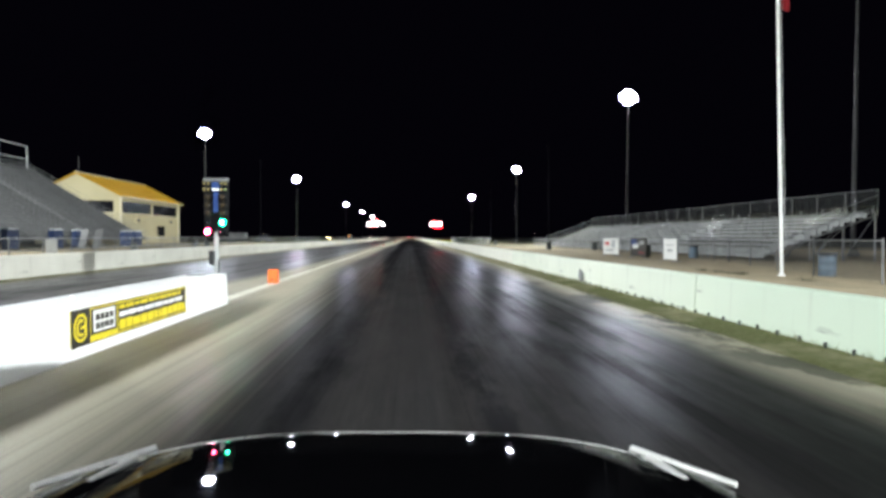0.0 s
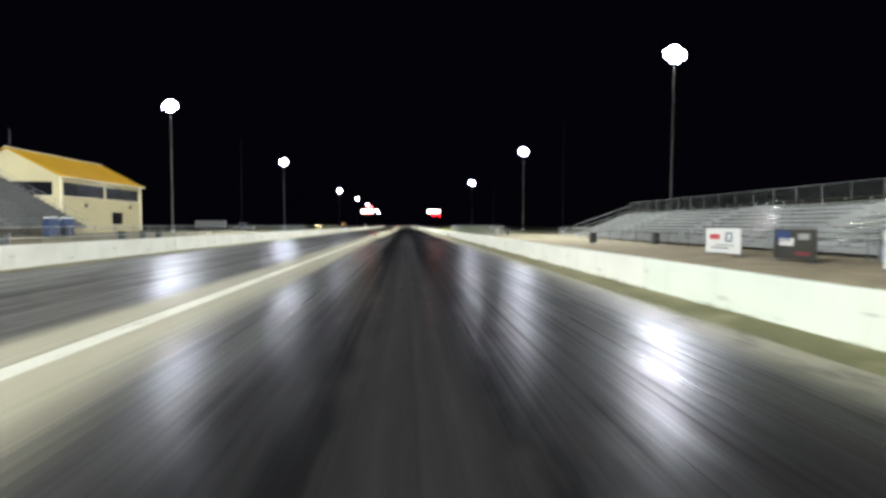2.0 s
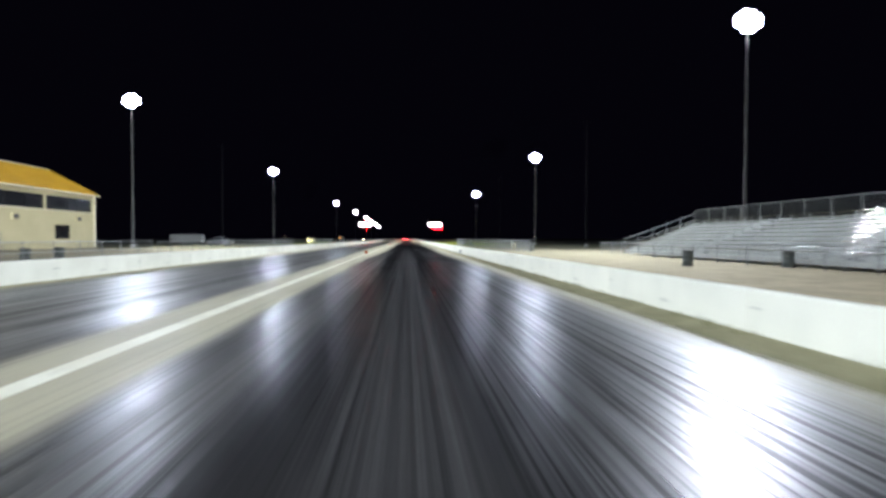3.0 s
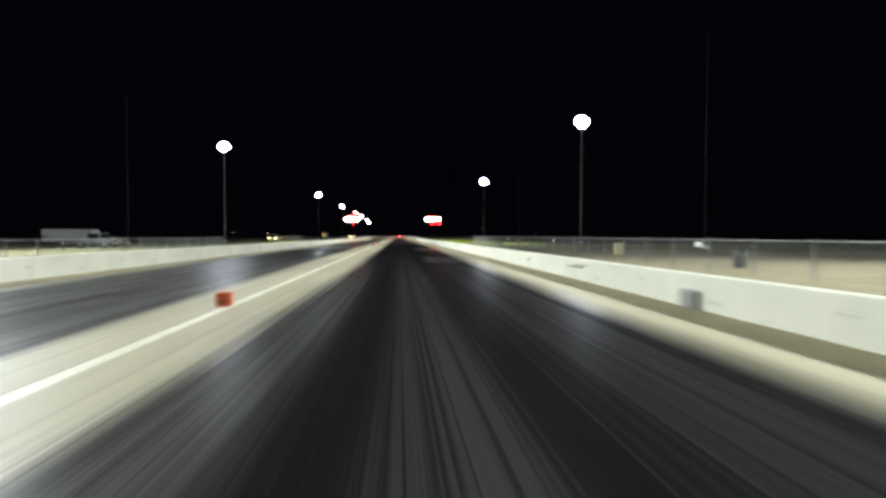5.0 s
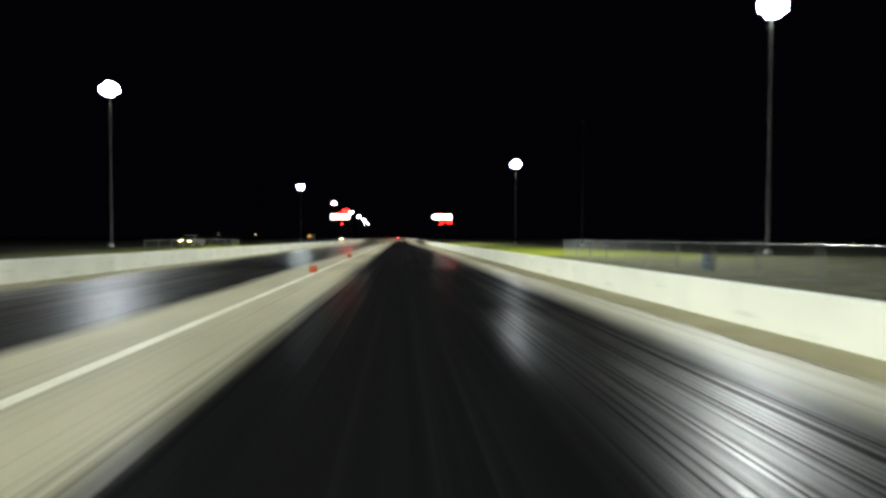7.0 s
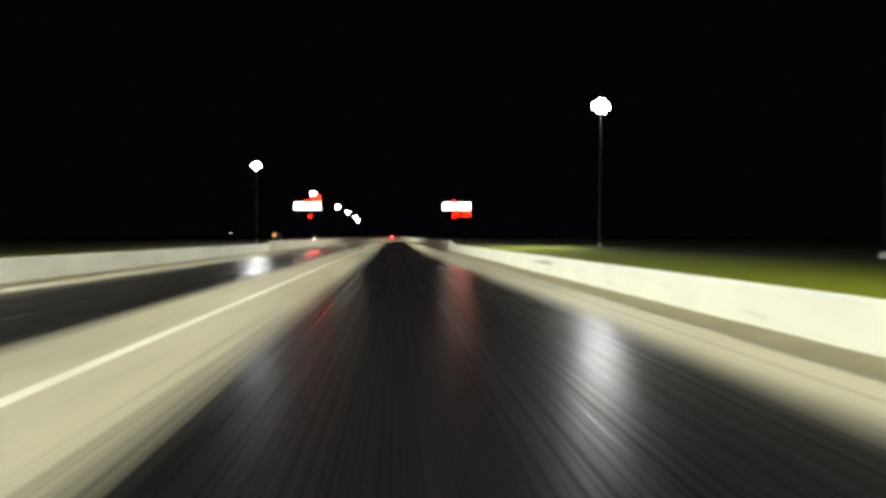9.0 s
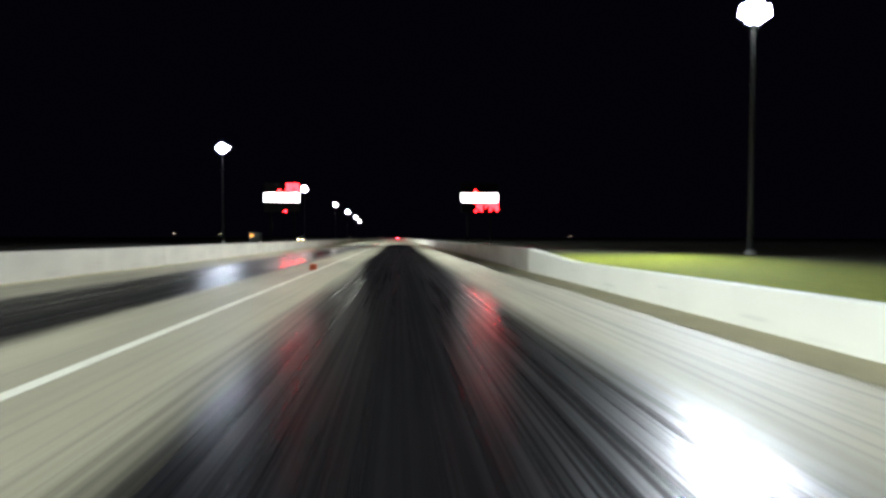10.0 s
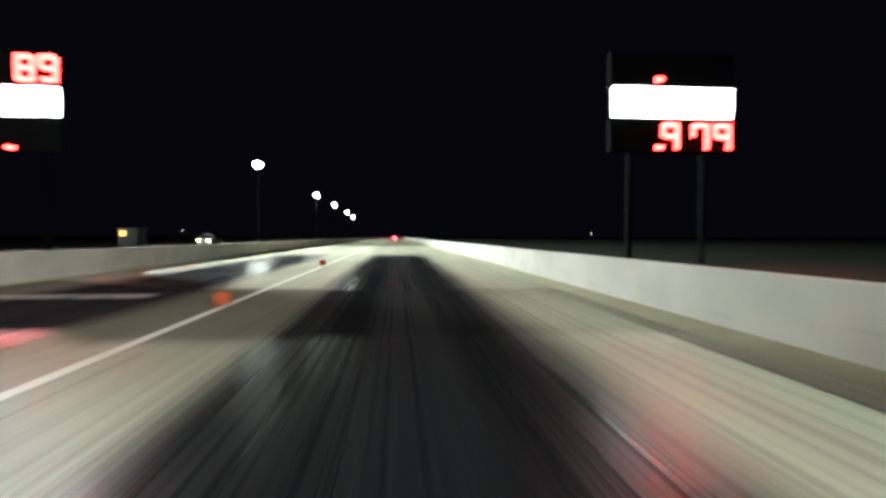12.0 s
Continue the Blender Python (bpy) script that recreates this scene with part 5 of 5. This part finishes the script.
w = thing("junction_box", "grey electrical box fixed low on the white wall", "junction box", at=(5.79, 85.6, 0.06))
part("body", soften(box(B(), -0.13, 0.0, -0.27, 0.27, 0, 0.36), 0.025, 2), ALU_DULL, w)
part("lid", soften(box(B(), -0.145, -0.131, -0.22, 0.22, 0.04, 0.32), 0.006), GALV, w)
part("conduit", rod(B(), (-0.05, 0.20, -0.04), (-0.05, 0.20, 0.002), 0.025), BLACK, w)

# dark dry tufts on the sand behind the wall
verts, faces = [], []
for cx, cy, spread in ((13.3, 20.7, 0.25), (13.4, 21.4, 0.3), (13.3, 22.2, 0.25), (13.1, 23.0, 0.2), (13.8, 17.8, 0.22), (13.6, 20.9, 0.15)):
    for k in range(70):
        x, y = cx + rnd.gauss(0, spread * 0.5), cy + rnd.gauss(0, spread * 0.7)
        a, tall, lean = rnd.uniform(0, math.tau), rnd.uniform(0.06, 0.20), rnd.uniform(0.02, 0.09)
        b, dx, dy = len(verts), math.cos(a), math.sin(a)
        verts += [(x - dy * 0.008, y + dx * 0.008, -0.04), (x + dy * 0.008, y - dx * 0.008, -0.04), (x + dx * lean * 0.6, y + dy * lean * 0.6, -0.04 + tall * 0.7), (x + dx * lean, y + dy * lean, -0.04 + tall)]
        faces += [(b, b + 1, b + 2), (b + 1, b + 3, b + 2)]
data = bpy.data.meshes.new("dry_tufts")
data.from_pydata(verts, [], faces)
data.materials.append(TUFT)
tagged(new("dry_tufts", data), "dark dry grass tufts on the sandy ground", "weeds", kind="stuff")

# ---- the car at the start line: its front end ahead of the windscreen ----


def car_front():
    w = thing("car", "black car front end with a glossy bonnet at the start line", "car", at=(0.585, 0.351, 0), turn=0)
    w.matrix_basis = pose(0.585, 0.351, 0, 0, 1.2, 0)
    w.scale = (1.11, 1.0, 0.978)

    # bonnet: sections across, from the front edge back to the windscreen
    sections = []
    for f in [0.5 * k for k in range(29)]:
        y = 1.70 - 1.36 * f / 14
        half = 0.635 - 0.02 * (f / 14)
        d = 1.36 * f / 14
        zc = 0.812 + 0.085 * d + 0.0188 * (1 - math.exp(-d / 0.25))
        sections.append((y, half, zc))
    bm, grid = B(), []
    for y, half, zc in sections:
        row = []
        for k in range(21):
            q = -1 + 2 * k / 20
            back = 0.10 * abs(q) ** 2.6 if y > 1.6 else 0.10 * abs(q) ** 2.6 * max(0, (y - 0.85) / 0.75)
            bulge = 0.006 * math.exp(-((abs(q) - 0.45) / 0.12) ** 2) * 0.5
            row.append(bm.verts.new((q * half, y - back, zc - 0.028 * abs(q) ** 4 + bulge)))
        grid.append(row)
    for a, b in zip(grid, grid[1:]):
        for k in range(20):
            bm.faces.new((a[k], a[k + 1], b[k + 1], b[k]))
    bmesh.ops.solidify(bm, geom=bm.faces[:], thickness=0.03)
    part("bonnet", bm, CAR_BLACK, w, "glossy black bonnet", smooth=True)

    # bright strip along the front edge of the bonnet
    bm, rings = B(), []
    for k in range(25):
        q = -1 + 2 * k / 24
        c = Vector((q * 0.645, 1.710 - 0.10 * abs(q) ** 2.6, 0.803 - 0.030 * abs(q) ** 4))
        rings.append([bm.verts.new(c + Vector((0, 0.009 * math.cos(a), 0.009 * math.sin(a)))) for a in [j * math.tau / 8 for j in range(8)]])
    for a, b in zip(rings, rings[1:]):
        for j in range(8):
            bm.faces.new((a[j], a[(j + 1) % 8], b[(j + 1) % 8], b[j]))
    part("trim_strip", bm, SATIN, w, "bright strip at the bonnet's edge", smooth=True)

    for s in (-1, 1):
        # wing: from the bonnet's side outwards and down
        bm, rows = B(), []
        for f in range(13):
            y = 1.58 - 1.26 * f / 12
            zc = 0.775 + 0.055 * min(1, f / 5) + 0.09 * (f / 12) ** 1.3
            prof = [(0.642, zc), (0.70, zc + 0.006), (0.76, zc - 0.012), (0.82, zc - 0.06), (0.845, zc - 0.16), (0.845, 0.32)]
            rows.append([bm.verts.new((s * x, y - (0.10 if f == 0 else 0) * max(0, x - 0.64) * 4, z)) for x, z in prof])
        for a, b in zip(rows, rows[1:]):
            for j in range(5):
                bm.faces.new((a[j], a[j + 1], b[j + 1], b[j]))
        bmesh.ops.solidify(bm, geom=bm.faces[:], thickness=0.02)
        part("wing", bm, CAR_BLACK, w, smooth=True)
        # headlamp: a slanted clear cover with bright surround
        lamp = part("headlamp", soften(prism(B(), [(s * 0.655, 0.600), (s * 0.655, 0.752), (s * 0.73, 0.752), (s * 0.80, 0.705), (s * 0.80, 0.600)], 1.42, 1.60), 0.03, 2), LENS_CLEAR, w, "clear headlamp cover", smooth=True)
        part("surround", soften(prism(B(), [(s * 0.645, 0.752), (s * 0.645, 0.772), (s * 0.735, 0.772), (s * 0.815, 0.72), (s * 0.80, 0.705), (s * 0.73, 0.752)], 1.36, 1.615), 0.006), SATIN, lamp)
        part("lamp_edge", rod(B(), (s * 0.652, 1.66, 0.778), (s * 0.825, 1.42, 0.772), 0.011, 0.009, 10), SATIN, lamp, "pale outer edge of the lamp", smooth=True)
        part("lamp_edge", rod(B(), (s * 0.668, 1.58, 0.783), (s * 0.682, 1.38, 0.800), 0.010, 0.012, 10), SATIN, lamp, smooth=True)
        part("washer_nozzle", soften(box(B(), s * 0.255 - 0.008, s * 0.255 + 0.008, 1.16, 1.178, 0.862, 0.874), 0.004), BLACK, w)
        wheel = part("wheel", turned(B(), [(0.23, -0.11), (0.32, -0.11), (0.335, -0.06), (0.335, 0.06), (0.32, 0.11), (0.23, 0.11)], 24, (s * 0.74, 0.99, 0.335), (1, 0, 0)), RUBBER, w, smooth=True)
        part("rim", turned(B(), [(0.22, -0.10), (0.20, -0.06), (0.20, 0.06), (0.22, 0.10)], 18, (s * 0.74, 0.99, 0.335), (1, 0, 0)), GALV, wheel, smooth=True)
    part("bumper", soften(prism(B(), [(-0.80, 0.24), (0.80, 0.24), (0.82, 0.45), (0.80, 0.595), (-0.80, 0.595), (-0.82, 0.45)], 1.53, 1.73), 0.06, 3), CAR_BLACK, w, smooth=True)
    part("grille", soften(box(B(), -0.60, 0.60, 1.60, 1.68, 0.60, 0.775), 0.02), BLACK, w)
    part("underbody", box(B(), -0.62, 0.62, 0.34, 1.52, 0.22, 0.50), BLACK, w)
    part("scuttle", soften(box(B(), -0.62, 0.62, 0.25, 0.33, 0.50, 0.90), 0.02), BLACK, w)


car_front()

# ---- concrete walls, section by section ----


def barrier(name, x, out, y0, y1, height, length, material, label):
    """A run of concrete sections with open joints; out: which way the wall's back lies (+1 or -1)."""
    w = thing(name, label, "wall", kind="structure")
    bm = prism(B(), [(0, -0.08), (0.32 * out, -0.08), (0.30 * out, height), (0.03 * out, height)], 0.008, length - 0.008)
    data = mesh_of("section", soften(bm, 0.018, 2), material)
    y = y0
    while y < y1 - 0.1:
        ob = new("section", data)
        ob.parent = w
        ob.location = (x + 0.006 * noise.noise((y, x, 0)), y, 0.008 * noise.noise((y, x, 9)))
        y += length
    return w


barrier("wall_right", 5.80, 1, -20.0, 28.0, 0.72, 6.0, WALL_GREEN, "low mint green concrete wall beside the start")
wall_mid = barrier("wall_right_mid", 5.80, 1, 28.0, 250.0, 0.72, 6.0, WALL_RIGHT, "low off-white concrete wall along the strip")
for y0, y1, z in ((91.6, 93.8, 0.50), (98.8, 99.7, 0.42), (128.4, 130.6, 0.52), (216.0, 219.5, 0.50)):
    for k in range(3):  # black tyre scuffs, thin slivers of rubber on the paint
        a, b = y0 + 0.3 * k, y0 + (y1 - y0) * (0.55 + 0.2 * k)
        zc = z + 0.045 * (1 - k)
        xf = 5.797 + 0.0375 * (zc + 0.06)
        part("scuff_mark", box(B(), xf - 0.004, xf + 0.004, a, b, zc - 0.012 - 0.006 * k, zc + 0.012), SCUFF, wall_mid)

wall_far = barrier("wall_right_far", 5.80, 1, 256.0, 754.0, 1.02, 6.0, WALL_TALL, "taller bare grey concrete wall past the grass")
# the section in which the wall climbs from the low to the tall height
bm = B()
ends = [[bm.verts.new((5.80 + dx, y, z)) for dx, z in ((0, -0.08), (0.32, -0.08), (0.30, top), (0.03, top))] for y, top in ((250.008, 0.72), (255.992, 1.02))]
for k in range(4):
    bm.faces.new((ends[0][k], ends[0][(k + 1) % 4], ends[1][(k + 1) % 4], ends[1][k]))
bm.faces.new(ends[0][::-1]), bm.faces.new(ends[1])
part("sloped_section", soften(bm, 0.018, 2), WALL_RIGHT, wall_far, "section with a sloping top")
barrier("wall_left", -11.85, -1, -20.0, 250.0, 0.78, 6.0, WALL_LEFT, "low weathered white concrete wall along the far lane")
barrier("wall_left_far", -11.85, -1, 250.0, 754.0, 1.02, 6.0, WALL_TALL, "taller grey concrete wall along the far lane")
